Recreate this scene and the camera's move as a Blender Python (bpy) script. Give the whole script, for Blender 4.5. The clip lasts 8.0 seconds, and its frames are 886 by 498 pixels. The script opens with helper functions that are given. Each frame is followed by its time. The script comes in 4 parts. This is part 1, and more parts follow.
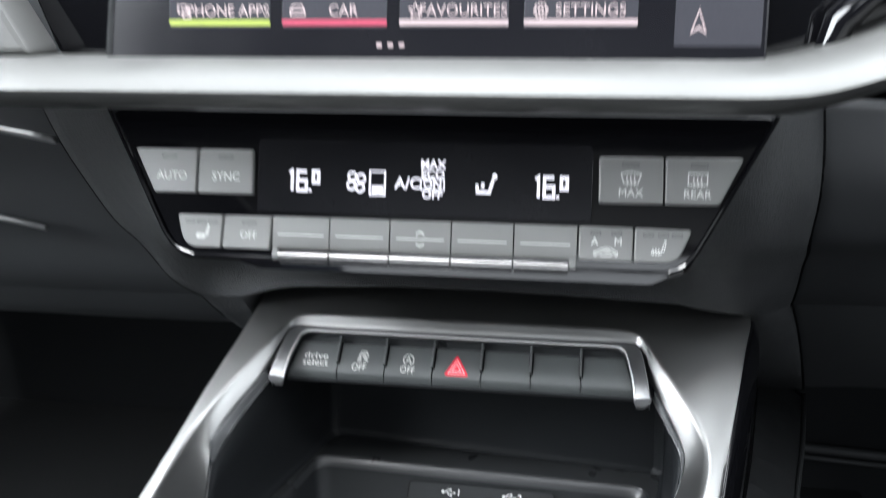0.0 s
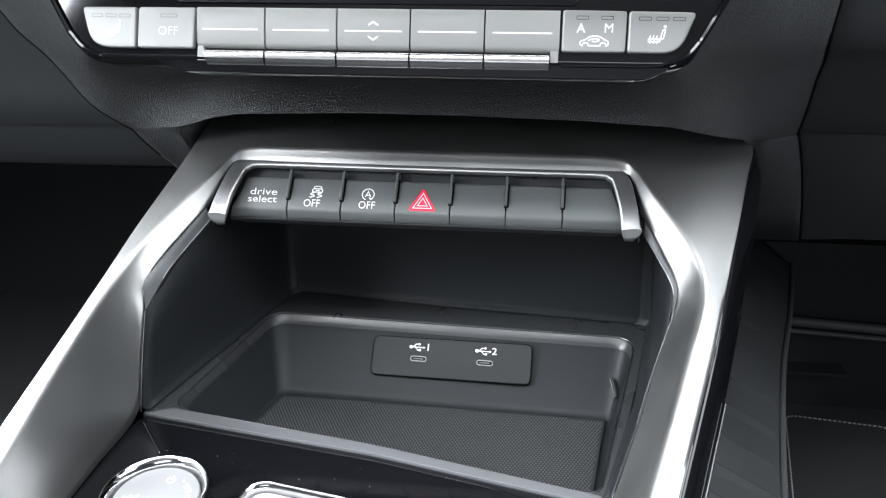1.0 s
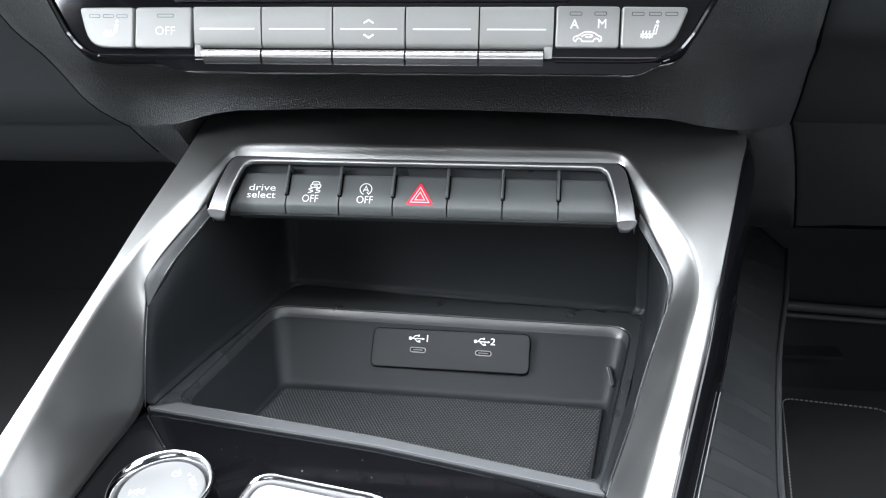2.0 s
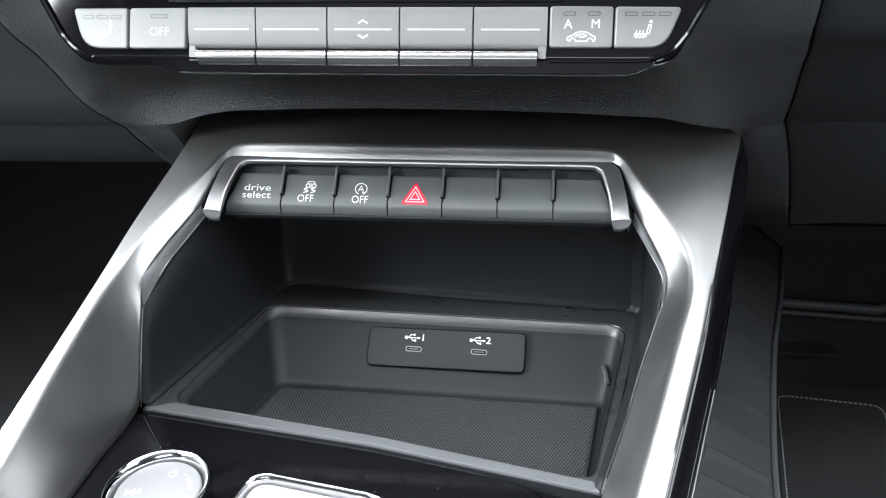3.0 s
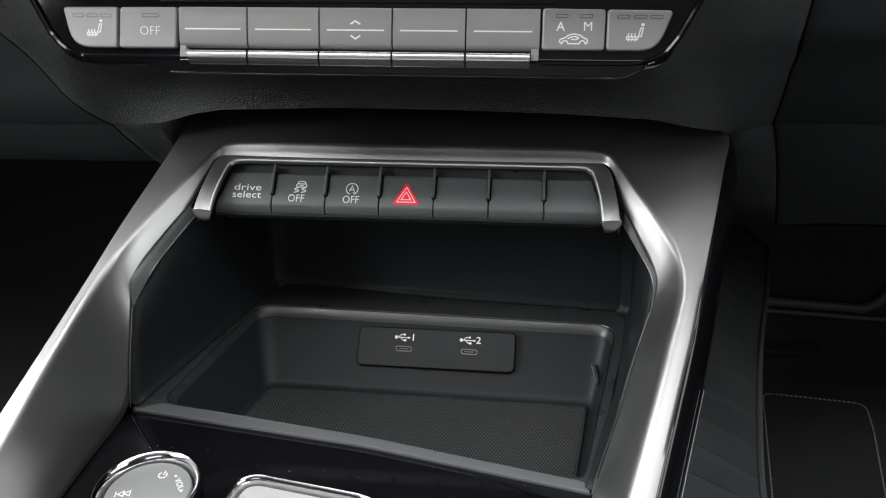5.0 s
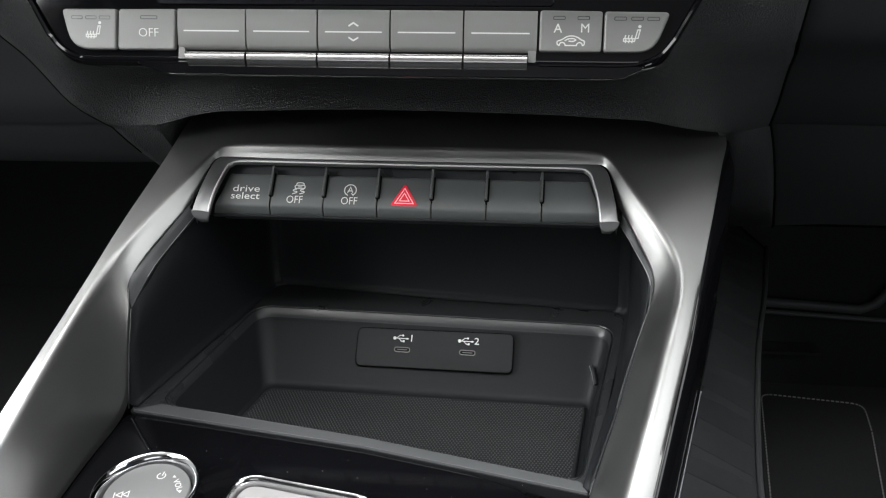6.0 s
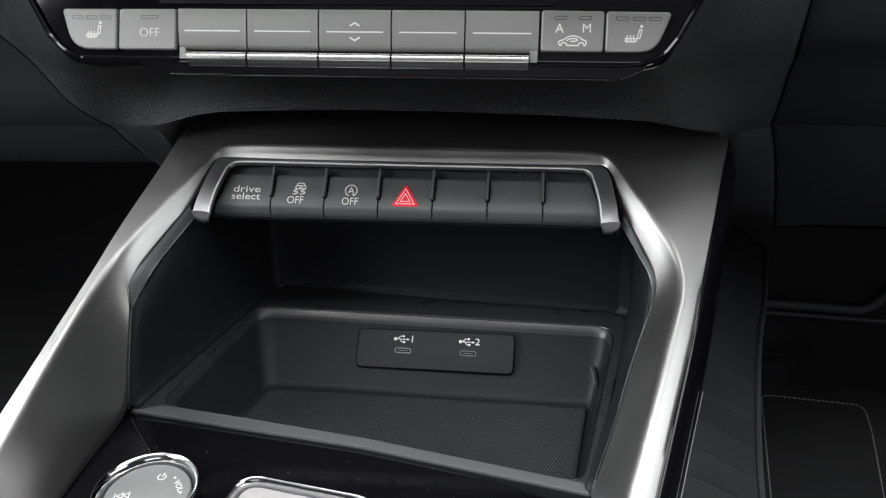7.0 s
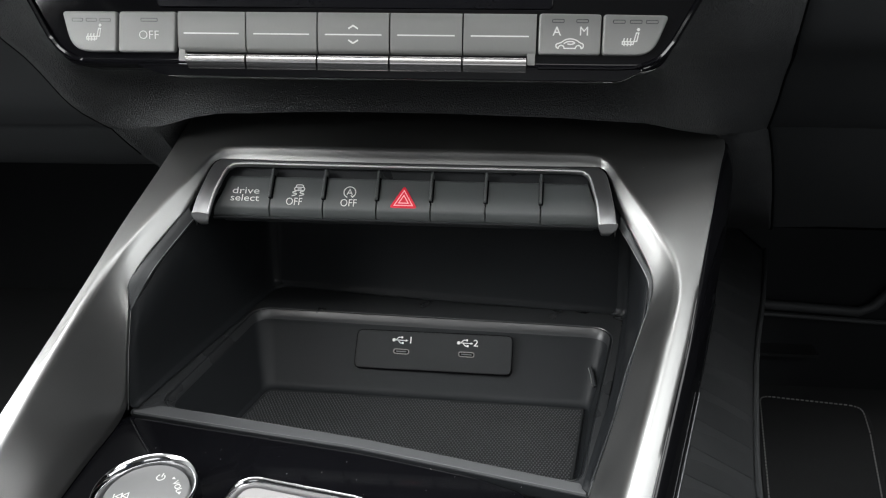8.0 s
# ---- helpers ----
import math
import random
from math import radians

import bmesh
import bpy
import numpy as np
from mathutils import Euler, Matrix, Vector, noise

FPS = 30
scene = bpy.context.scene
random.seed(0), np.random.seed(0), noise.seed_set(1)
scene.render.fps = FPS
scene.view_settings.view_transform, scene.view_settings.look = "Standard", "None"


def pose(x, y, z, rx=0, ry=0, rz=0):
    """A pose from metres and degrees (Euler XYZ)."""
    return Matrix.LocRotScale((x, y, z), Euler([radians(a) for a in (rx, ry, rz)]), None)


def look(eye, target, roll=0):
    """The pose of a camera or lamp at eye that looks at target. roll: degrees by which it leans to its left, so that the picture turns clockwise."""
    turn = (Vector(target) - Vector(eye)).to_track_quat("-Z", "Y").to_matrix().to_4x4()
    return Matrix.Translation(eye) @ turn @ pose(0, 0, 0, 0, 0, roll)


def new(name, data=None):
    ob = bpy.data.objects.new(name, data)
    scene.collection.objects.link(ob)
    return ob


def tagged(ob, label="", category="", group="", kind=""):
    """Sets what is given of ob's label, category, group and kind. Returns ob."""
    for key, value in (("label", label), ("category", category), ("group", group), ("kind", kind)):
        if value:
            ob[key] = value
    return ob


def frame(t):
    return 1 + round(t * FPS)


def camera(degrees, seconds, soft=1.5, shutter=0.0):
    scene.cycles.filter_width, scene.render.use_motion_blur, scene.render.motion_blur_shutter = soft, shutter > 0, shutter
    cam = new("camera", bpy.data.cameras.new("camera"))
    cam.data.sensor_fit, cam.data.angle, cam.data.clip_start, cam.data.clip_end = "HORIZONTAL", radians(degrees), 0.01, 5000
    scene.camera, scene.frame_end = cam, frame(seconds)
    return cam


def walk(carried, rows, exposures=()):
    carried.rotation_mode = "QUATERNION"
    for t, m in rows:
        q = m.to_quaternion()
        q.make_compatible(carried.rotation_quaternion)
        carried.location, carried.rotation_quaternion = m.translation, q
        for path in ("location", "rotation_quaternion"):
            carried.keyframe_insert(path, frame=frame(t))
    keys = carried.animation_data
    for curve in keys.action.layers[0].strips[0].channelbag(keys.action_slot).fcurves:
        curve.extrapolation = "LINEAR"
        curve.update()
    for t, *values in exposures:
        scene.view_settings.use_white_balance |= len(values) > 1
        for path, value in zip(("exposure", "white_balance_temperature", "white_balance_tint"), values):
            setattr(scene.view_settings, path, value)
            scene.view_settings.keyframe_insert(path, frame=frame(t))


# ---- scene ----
cam = camera(60.77, 8.0, soft=1.2, shutter=0.4)
PATH = [
    (0, (0.04418, -0.35933, 0.69599), (-0.00203, -0.02993, 0.58710), -0.277),
    (0.2, (0.04480, -0.34255, 0.67063), (0.00100, -0.01694, 0.54983), -0.150),
    (0.3, (0.04490, -0.33639, 0.65913), (0.00277, -0.01263, 0.53304), 0.000),
    (0.4, (0.04500, -0.33250, 0.65200), (0.00440, -0.01022, 0.52169), 0.120),
    (0.5, (0.04536, -0.32935, 0.64803), (0.00567, -0.00895, 0.51288), 0.188),
    (1, (0.04738, -0.32694, 0.63973), (0.01182, -0.01173, 0.49182), -0.290),
    (1.5, (0.04759, -0.32869, 0.64327), (0.01240, -0.01535, 0.49135), -0.828),
    (3, (0.04857, -0.32954, 0.64557), (0.01569, -0.01726, 0.49097), -1.028),
    (3.5, (0.04778, -0.32994, 0.64644), (0.01681, -0.01754, 0.49169), -0.866),
    (4, (0.04554, -0.32893, 0.64603), (0.01649, -0.01661, 0.49075), -0.666),
    (4.5, (0.04592, -0.32903, 0.64666), (0.01855, -0.01691, 0.49067), -0.457),
    (6, (0.04698, -0.33002, 0.64769), (0.02073, -0.01757, 0.49216), -0.388),
    (6.5, (0.04664, -0.33037, 0.64760), (0.02040, -0.01768, 0.49258), -0.390),
    (7, (0.04610, -0.32973, 0.64715), (0.02019, -0.01702, 0.49211), -0.364),
    (7.5, (0.04623, -0.33124, 0.64795), (0.02069, -0.01824, 0.49342), -0.384),
    (8, (0.04692, -0.33077, 0.64808), (0.02114, -0.01788, 0.49337), -0.306),
]
walk(cam, [(t, look(eye, target, roll)) for t, eye, target, roll in PATH],
     [(0.0, 1.12, 6100, 10), (0.6, 1.78, 6100, 10), (3.7, 1.78, 6100, 10), (4.0, 1.4, 6200, 10), (4.3, 1.04, 6350, 10), (4.9, 0.58, 6450, 10), (8.0, 0.58, 6450, 10)])

# ---- world and lights ----
world = bpy.data.worlds.new("overcast_sky")
scene.world = world
world.use_nodes = True
wn = world.node_tree
sky = wn.nodes.new("ShaderNodeTexSky")
sky.sky_type = "NISHITA"
sky.sun_disc = False
sky.sun_elevation, sky.sun_rotation = radians(50), radians(200)
bg = wn.nodes["Background"]
bg.inputs["Strength"].default_value = 0.012
wn.links.new(sky.outputs["Color"], bg.inputs["Color"])

sun_data = bpy.data.lights.new("sun", "SUN")
sun_data.energy, sun_data.angle, sun_data.color = 0.5, radians(12), (1.0, 0.97, 0.92)
sun = new("sun", sun_data)
sun.matrix_world = look((-0.6, -1.6, 2.6), (0, 0, 0.5))


def window_light(name, eye, target, sx, sy, watts, color=(0.975, 0.99, 0.985)):
    """An area lamp: sky light in a window's opening, or added fill overhead."""
    d = bpy.data.lights.new(name, "AREA")
    d.shape, d.size, d.size_y, d.energy, d.color = "RECTANGLE", sx, sy, watts, color
    ob = new(name, d)
    ob.matrix_world = look(eye, target)
    return ob


# overhead fill lamp added to light the silver trim; no roof window is seen
window_light("overhead_fill_light", (0.05, -0.22, 1.29), (0.05, -0.21, 0.40), 1.00, 0.72, 10.5)
window_light("left_window_light", (-0.83, -0.41, 1.02), (0.0, -0.31, 0.66), 1.00, 0.42, 13.5)
window_light("right_window_light", (0.83, -0.15, 1.02), (0.0, -0.12, 0.66), 1.0, 0.42, 2.6)
window_light("rear_window_light", (0.0, -2.05, 1.06), (0.0, 0.0, 0.55), 1.2, 0.34, 2.0)
window_light("windscreen_light", (0.0, 0.72, 1.10), (0.0, -0.6, 0.75), 1.3, 0.40, 2.5)


# ---- materials ----
def material(name, base, rough=0.5, metal=0.0, grain=0.0, scale=900.0, vary=0.12, spec=0.5, coat=0.0, emit=None, power=0.0, smudge=0.08):
    m = bpy.data.materials.new(name)
    m.use_nodes = True
    nt = m.node_tree
    b = nt.nodes["Principled BSDF"]
    b.inputs["Metallic"].default_value = metal
    b.inputs["Specular IOR Level"].default_value = spec
    b.inputs["Coat Weight"].default_value = coat
    b.inputs["Coat Roughness"].default_value = 0.05
    tc = nt.nodes.new("ShaderNodeTexCoord")
    big = nt.nodes.new("ShaderNodeTexNoise")
    big.inputs["Scale"].default_value, big.inputs["Detail"].default_value = 28.0, 5.0
    nt.links.new(tc.outputs["Object"], big.inputs["Vector"])
    fine = nt.nodes.new("ShaderNodeTexNoise")
    fine.inputs["Scale"].default_value, fine.inputs["Detail"].default_value = scale, 3.0
    nt.links.new(tc.outputs["Object"], fine.inputs["Vector"])
    both = nt.nodes.new("ShaderNodeMath")
    both.operation = "MULTIPLY_ADD"
    both.inputs[1].default_value = 0.5
    nt.links.new(fine.outputs["Fac"], both.inputs[0])
    half = nt.nodes.new("ShaderNodeMath")
    half.operation = "MULTIPLY"
    half.inputs[1].default_value = 0.5
    nt.links.new(big.outputs["Fac"], half.inputs[0])
    nt.links.new(half.outputs[0], both.inputs[2])
    ramp = nt.nodes.new("ShaderNodeMapRange")
    ramp.inputs["From Min"].default_value, ramp.inputs["From Max"].default_value = 0.3, 0.7
    ramp.inputs["To Min"].default_value, ramp.inputs["To Max"].default_value = 1 - vary, 1 + vary
    nt.links.new(both.outputs[0], ramp.inputs["Value"])
    mix = nt.nodes.new("ShaderNodeVectorMath")
    mix.operation = "SCALE"
    mix.inputs[0].default_value = base
    nt.links.new(ramp.outputs[0], mix.inputs["Scale"])
    nt.links.new(mix.outputs[0], b.inputs["Base Color"])
    rr = nt.nodes.new("ShaderNodeMapRange")
    rr.inputs["From Min"].default_value, rr.inputs["From Max"].default_value = 0.3, 0.7
    rr.inputs["To Min"].default_value, rr.inputs["To Max"].default_value = max(0.02, rough - smudge), rough + smudge
    nt.links.new(big.outputs["Fac"], rr.inputs["Value"])
    nt.links.new(rr.outputs[0], b.inputs["Roughness"])
    if grain:
        bump = nt.nodes.new("ShaderNodeBump")
        bump.inputs["Strength"].default_value, bump.inputs["Distance"].default_value = grain, 0.0003
        nt.links.new(fine.outputs["Fac"], bump.inputs["Height"])
        nt.links.new(bump.outputs[0], b.inputs["Normal"])
    if emit:
        b.inputs["Emission Color"].default_value = (*emit, 1)
        b.inputs["Emission Strength"].default_value = power
    return m


def leather_grain(name, base, rough, cells=950.0):
    """Moulded dash skin with a pebbled leather-like relief."""
    m = material(name, base, rough, grain=0.0)
    nt = m.node_tree
    tc = nt.nodes.new("ShaderNodeTexCoord")
    v = nt.nodes.new("ShaderNodeTexVoronoi")
    v.feature = "SMOOTH_F1"
    v.inputs["Scale"].default_value = cells
    warp = nt.nodes.new("ShaderNodeTexNoise")
    warp.inputs["Scale"].default_value = cells * 0.5
    add = nt.nodes.new("ShaderNodeVectorMath")
    add.operation = "MULTIPLY_ADD"
    add.inputs[1].default_value = (0.002, 0.002, 0.002)
    nt.links.new(tc.outputs["Object"], warp.inputs["Vector"])
    nt.links.new(warp.outputs["Color"], add.inputs[0])
    nt.links.new(tc.outputs["Object"], add.inputs[2])
    nt.links.new(add.outputs[0], v.inputs["Vector"])
    bump = nt.nodes.new("ShaderNodeBump")
    bump.inputs["Strength"].default_value, bump.inputs["Distance"].default_value = 1.0, 0.0008
    nt.links.new(v.outputs["Distance"], bump.inputs["Height"])
    nt.links.new(bump.outputs[0], nt.nodes["Principled BSDF"].inputs["Normal"])
    return m


SILVER = material("satin_silver_paint", (0.53, 0.53, 0.52), 0.37, 1.0, grain=0.05, scale=3000, vary=0.05, smudge=0.03)
SHELF = material("satin_pale_silver", (0.145, 0.145, 0.14), 0.45, 0.4, grain=0.05, scale=3000, vary=0.05)
CAP = material("grey_touch_surface", (0.21, 0.21, 0.21), 0.46, 0.1, grain=0.05, scale=3500, vary=0.06)
INSERT = material("pale_touch_surface", (0.36, 0.35, 0.345), 0.42, 0.1, grain=0.05, scale=3500, vary=0.06)
LIP = material("satin_grey_metal", (0.36, 0.36, 0.365), 0.36, 0.9, grain=0.03, scale=3000, vary=0.05)
CHROME = material("polished_chrome", (0.55, 0.55, 0.56), 0.10, 1.0, vary=0.03, smudge=0.04)
SMOKE = material("satin_chrome", (0.42, 0.41, 0.405), 0.24, 1.0, vary=0.05, smudge=0.015)
GREY = material("satin_graphite_paint", (0.11, 0.113, 0.118), 0.38, 0.75, grain=0.05, scale=2500, vary=0.1)
PLASTIC = material("moulded_dark_plastic", (0.085, 0.088, 0.091), 0.46, grain=0.22, scale=2600, vary=0.10, smudge=0.03)
LINER = material("cubby_liner_plastic", (0.0160, 0.0174, 0.0190), 0.42, grain=0.10, scale=2600, vary=0.06, spec=0.15, smudge=0.015)
PAD = material("kick_panel_plastic", (0.050, 0.052, 0.054), 0.55, grain=0.2, scale=1800, vary=0.1)
LIT_STRIP = material("lightened_ledge_plastic", (0.095, 0.097, 0.10), 0.42, 0.1, grain=0.05, scale=3000, vary=0.06)
RIM = material("satin_ledge_plastic", (0.030, 0.0312, 0.0328), 0.32, grain=0.04, scale=3000, vary=0.06)
BRIGHT = material("pale_edge_highlight", (0.80, 0.80, 0.79), 0.35, 0.35, vary=0.03)
NICKEL = material("dark_nickel", (0.13, 0.128, 0.125), 0.35, 1.0, vary=0.05)
SKIN = leather_grain("dash_skin", (0.054, 0.056, 0.058), 0.48, 1700.0)
PANEL = material("lower_dash_plastic", (0.034, 0.0358, 0.038), 0.55, grain=0.15, scale=1600, vary=0.08, smudge=0.03)
RIB = material("rib_plastic", (0.022, 0.023, 0.024), 0.6, grain=0.2, scale=1500, vary=0.12)
DARK = material("black_panel_plastic", (0.026, 0.0275, 0.0295), 0.60, grain=0.2, scale=1500, vary=0.15, spec=0.25)
# near-black stand-in for the shade inside gaps, slots, seams and openings
GAP_SHADE = material("painted_gap_shade", (0.003, 0.003, 0.0035), 0.8, vary=0.05, spec=0.05)
GLOSS = material("piano_black", (0.004, 0.004, 0.005), 0.06, vary=0.05, coat=0.15, smudge=0.04)
KEY = material("light_grey_key", (0.225, 0.225, 0.22), 0.45, 0.15, grain=0.08, scale=3500, vary=0.06)
SWITCH = material("switch_plastic", (0.076, 0.0815, 0.082), 0.42, grain=0.12, scale=3500, vary=0.08)
PLATE = material("socket_plate_plastic", (0.019, 0.0202, 0.0215), 0.45, grain=0.1, scale=3500, vary=0.08, spec=0.15)
RUBBER = material("black_rubber", (0.020, 0.021, 0.0222), 0.50, grain=0.15, scale=1800, vary=0.08, smudge=0.02)
# paler than the mat rubber: the studs' highlights are put into the colour
STUD = material("rubber_stud_highlight", (0.085, 0.087, 0.09), 0.30, vary=0.05, smudge=0.01)
# faint glow added so all print reads brighter, though it is no lamp
PRINT = material("glowing_white_print", (0.66, 0.66, 0.645), 0.5, vary=0.04, emit=(0.95, 0.95, 0.92), power=0.06)
SLOT = material("indicator_window", (0.07, 0.07, 0.075), 0.3, vary=0.05)
# glow added to the hazard print to raise its brightness
RED = material("glowing_red_print", (0.62, 0.008, 0.03), 0.45, vary=0.05, emit=(0.9, 0.01, 0.05), power=0.10)
PINK = material("glowing_pale_red_print", (0.80, 0.42, 0.45), 0.45, vary=0.04, emit=(0.9, 0.40, 0.45), power=0.20)
CARPET = material("black_carpet", (0.032, 0.0335, 0.035), 0.95, grain=0.9, scale=1400, vary=0.35)
STITCH = material("grey_thread", (0.40, 0.40, 0.39), 0.8, vary=0.15)
DUST = material("dust", (0.75, 0.74, 0.72), 0.9, vary=0.05)
CLOTH = material("grey_headliner", (0.45, 0.45, 0.44), 0.95, grain=0.5, scale=900, vary=0.08)
GLASS = material("display_glass", (0.006, 0.006, 0.008), 0.22, vary=0.05, smudge=0.03, spec=0.25)
GLYPH = material("lit_segment", (0.7, 0.68, 0.72), 0.5, emit=(0.92, 0.88, 0.95), power=0.45)
UI_TEXT = material("lit_screen_text", (0.30, 0.24, 0.24), 0.5, emit=(0.95, 0.72, 0.74), power=0.10)
UI_GREEN = material("lit_green_bar", (0.2, 0.25, 0.03), 0.5, emit=(0.42, 0.55, 0.05), power=0.2)
UI_RED = material("lit_red_bar", (0.25, 0.02, 0.05), 0.5, emit=(0.60, 0.03, 0.09), power=0.18)
UI_DIM = material("screen_tile", (0.03, 0.03, 0.035), 0.12, emit=(0.02, 0.02, 0.024), power=0.6)


# ---- helpers for shapes ----
def fillet(poly, radii, seg=5):
    """Corners of a polygon rounded; radii: one number or one for each corner."""
    n, out = len(poly), []
    for i, p in enumerate(poly):
        r = radii[i] if isinstance(radii, (list, tuple)) else radii
        p, a, b = Vector(p), Vector(poly[i - 1]), Vector(poly[(i + 1) % n])
        u, w = (a - p), (b - p)
        lu, lw = u.length, w.length
        u.normalize(), w.normalize()
        ang = u.angle(w)
        t = min(r / math.tan(ang / 2), lu * 0.48, lw * 0.48) if r else 0
        s, e = p + u * t, p + w * t
        for k in range(seg + 1):
            f = k / seg
            out.append((s * (1 - f) ** 2 + p * 2 * f * (1 - f) + e * f ** 2))
    return out


def inset(poly, d):
    """A closed counter-clockwise polygon moved inwards by d."""
    n, out = len(poly), []
    for i in range(n):
        a, p, b = Vector(poly[i - 1]), Vector(poly[i]), Vector(poly[(i + 1) % n])
        u, w = p - a, b - p
        if u.length < 1e-7:
            u = w
        if w.length < 1e-7:
            w = u
        u, w = u.normalized(), w.normalized()
        n1, n2 = Vector((-u.y, u.x)), Vector((-w.y, w.x))
        m = n1 + n2
        m = m / max(0.5, m.dot(n1)) if m.length > 1e-6 else n1
        out.append(p + m * d)
    return out


def ccw(poly):
    area = sum(poly[i - 1][0] * poly[i][1] - poly[i][0] * poly[i - 1][1] for i in range(len(poly)))
    return list(poly) if area > 0 else list(poly)[::-1]


def rings(bm, loops, cap_first=False, cap_last=True):
    """Joins closed loops of equal length, one after another."""
    vs = [[bm.verts.new(p) for p in loop] for loop in loops]
    n = len(vs[0])
    for a, b in zip(vs, vs[1:]):
        for i in range(n):
            bm.faces.new((a[i - 1], a[i], b[i], b[i - 1]))
    if cap_last:
        bm.faces.new(vs[-1])
    if cap_first:
        bm.faces.new(vs[0][::-1])
    return vs


def plate(poly, z0, z1, bevel=0.0004, radius=0.001, seg=4, bm=None):
    """A flat piece with rounded corners and a rounded upper edge, in the xy plane."""
    bm = bm or bmesh.new()
    p = fillet(ccw([Vector(q) for q in poly]), radius, seg)
    at = lambda q, z: [(v.x, v.y, z) for v in q]
    loops = [at(p, z0), at(p, z1 - bevel), at(inset(p, bevel * 0.35), z1 - bevel * 0.3), at(inset(p, bevel), z1)]
    rings(bm, loops, cap_first=True)
    return bm


def strip(pts, width, z0, z1, closed=False, bm=None):
    """A flat mitred ribbon along 2D points, with a little thickness."""
    bm = bm or bmesh.new()
    pts = [Vector(p) for p in pts]
    n = len(pts)
    left, right = [], []
    for i, p in enumerate(pts):
        a = pts[i - 1] if (i or closed) else None
        b = pts[(i + 1) % n] if (i < n - 1 or closed) else None
        u = (p - a).normalized() if a is not None else (b - p).normalized()
        w = (b - p).normalized() if b is not None else u
        n1, n2 = Vector((-u.y, u.x)), Vector((-w.y, w.x))
        m = n1 + n2
        m = m / max(0.45, m.dot(n1)) if m.length > 1e-6 else n1
        left.append(p + m * width / 2)
        right.append(p - m * width / 2)
    rows = [[bm.verts.new((q.x, q.y, z)) for q in side] for side, z in ((left, z0), (left, z1), (right, z1), (right, z0))]
    for i in range(n if closed else n - 1):
        j = (i + 1) % n
        for a, b in zip(rows, rows[1:]):
            bm.faces.new((a[i], a[j], b[j], b[i]))
    if not closed:
        bm.faces.new([r[0] for r in rows])
        bm.faces.new([r[-1] for r in rows][::-1])
    return bm


def arc(cx, cy, r, a0, a1, n=14, ry=None):
    return [(cx + r * math.cos(radians(a0 + (a1 - a0) * k / n)), cy + (ry or r) * math.sin(radians(a0 + (a1 - a0) * k / n))) for k in range(n + 1)]


def sheet(rows, closed=False, bm=None):
    """A surface through rows of 3D points of equal length."""
    bm = bm or bmesh.new()
    vs = [[bm.verts.new(p) for p in row] for row in rows]
    for a, b in zip(vs, vs[1:]):
        for i in range(len(a) - 1):
            bm.faces.new((a[i], a[i + 1], b[i + 1], b[i]))
        if closed:
            bm.faces.new((a[-1], a[0], b[0], b[-1]))
    return bm


def smooth_line(pts, steps=6):
    """A Catmull-Rom curve through 3D points."""
    pts = [Vector(p) for p in pts]
    out = []
    for i in range(len(pts) - 1):
        p0, p1, p2, p3 = pts[max(i - 1, 0)], pts[i], pts[i + 1], pts[min(i + 2, len(pts) - 1)]
        for k in range(steps):
            t = k / steps
            out.append(0.5 * ((2 * p1) + (p2 - p0) * t + (2 * p0 - 5 * p1 + 4 * p2 - p3) * t * t + (3 * p1 - p0 - 3 * p2 + p3) * t ** 3))
    return out + [pts[-1]]


def box(lo, hi, bm=None):
    bm = bm or bmesh.new()
    m = Matrix.Translation([(a + b) / 2 for a, b in zip(lo, hi)]) @ Matrix.Diagonal([b - a for a, b in zip(lo, hi)] + [1])
    bmesh.ops.create_cube(bm, size=1, matrix=m)
    return bm


def tube(pts, r, sides=8, closed=False, bm=None):
    bm = bm or bmesh.new()
    pts = [Vector(p) for p in pts]
    n, loops = len(pts), []
    for i, p in enumerate(pts):
        a = pts[i - 1] if (i or closed) else p
        b = pts[(i + 1) % n] if (i < n - 1 or closed) else p
        d = (b - a).normalized()
        u = d.cross(Vector((0, 0, 1)))
        u = u.normalized() if u.length > 1e-4 else Vector((1, 0, 0))
        w = u.cross(d)
        loops.append([bm.verts.new(p + r * (math.cos(2 * math.pi * k / sides) * u + math.sin(2 * math.pi * k / sides) * w)) for k in range(sides)])
    for i in range(n if closed else n - 1):
        a, b = loops[i], loops[(i + 1) % n]
        for k in range(sides):
            bm.faces.new((a[k - 1], a[k], b[k], b[k - 1]))
    if not closed:
        bm.faces.new(loops[0][::-1])
        bm.faces.new(loops[-1])
    return bm


def part(name, bm, mat, parent=None, label="", flat=False, thick=0.0):
    bmesh.ops.recalc_face_normals(bm, faces=bm.faces)
    me = bpy.data.meshes.new(name)
    bm.to_mesh(me)
    bm.free()
    me.materials.append(mat)
    if not flat:
        me.polygons.foreach_set("use_smooth", [True] * len(me.polygons))
        me.set_sharp_from_angle(angle=radians(38))
        for p in me.polygons:
            if len(p.vertices) > 7:  # flat caps stay flat
                p.use_smooth = False
                for k in p.loop_indices:
                    me.edges[me.loops[k].edge_index].use_edge_sharp = True
    ob = new(name, me)
    if parent:
        ob.parent = parent
    if label:
        ob["label"] = label
    if thick:
        s = ob.modifiers.new("thickness", "SOLIDIFY")
        s.thickness, s.offset = thick, -1
    return ob


def thing(name, label, category, at=None, group="", kind=""):
    e = new(name)
    e.empty_display_size = 0.02
    if at is not None:
        e.matrix_world = at
    return tagged(e, label, category, group, kind)


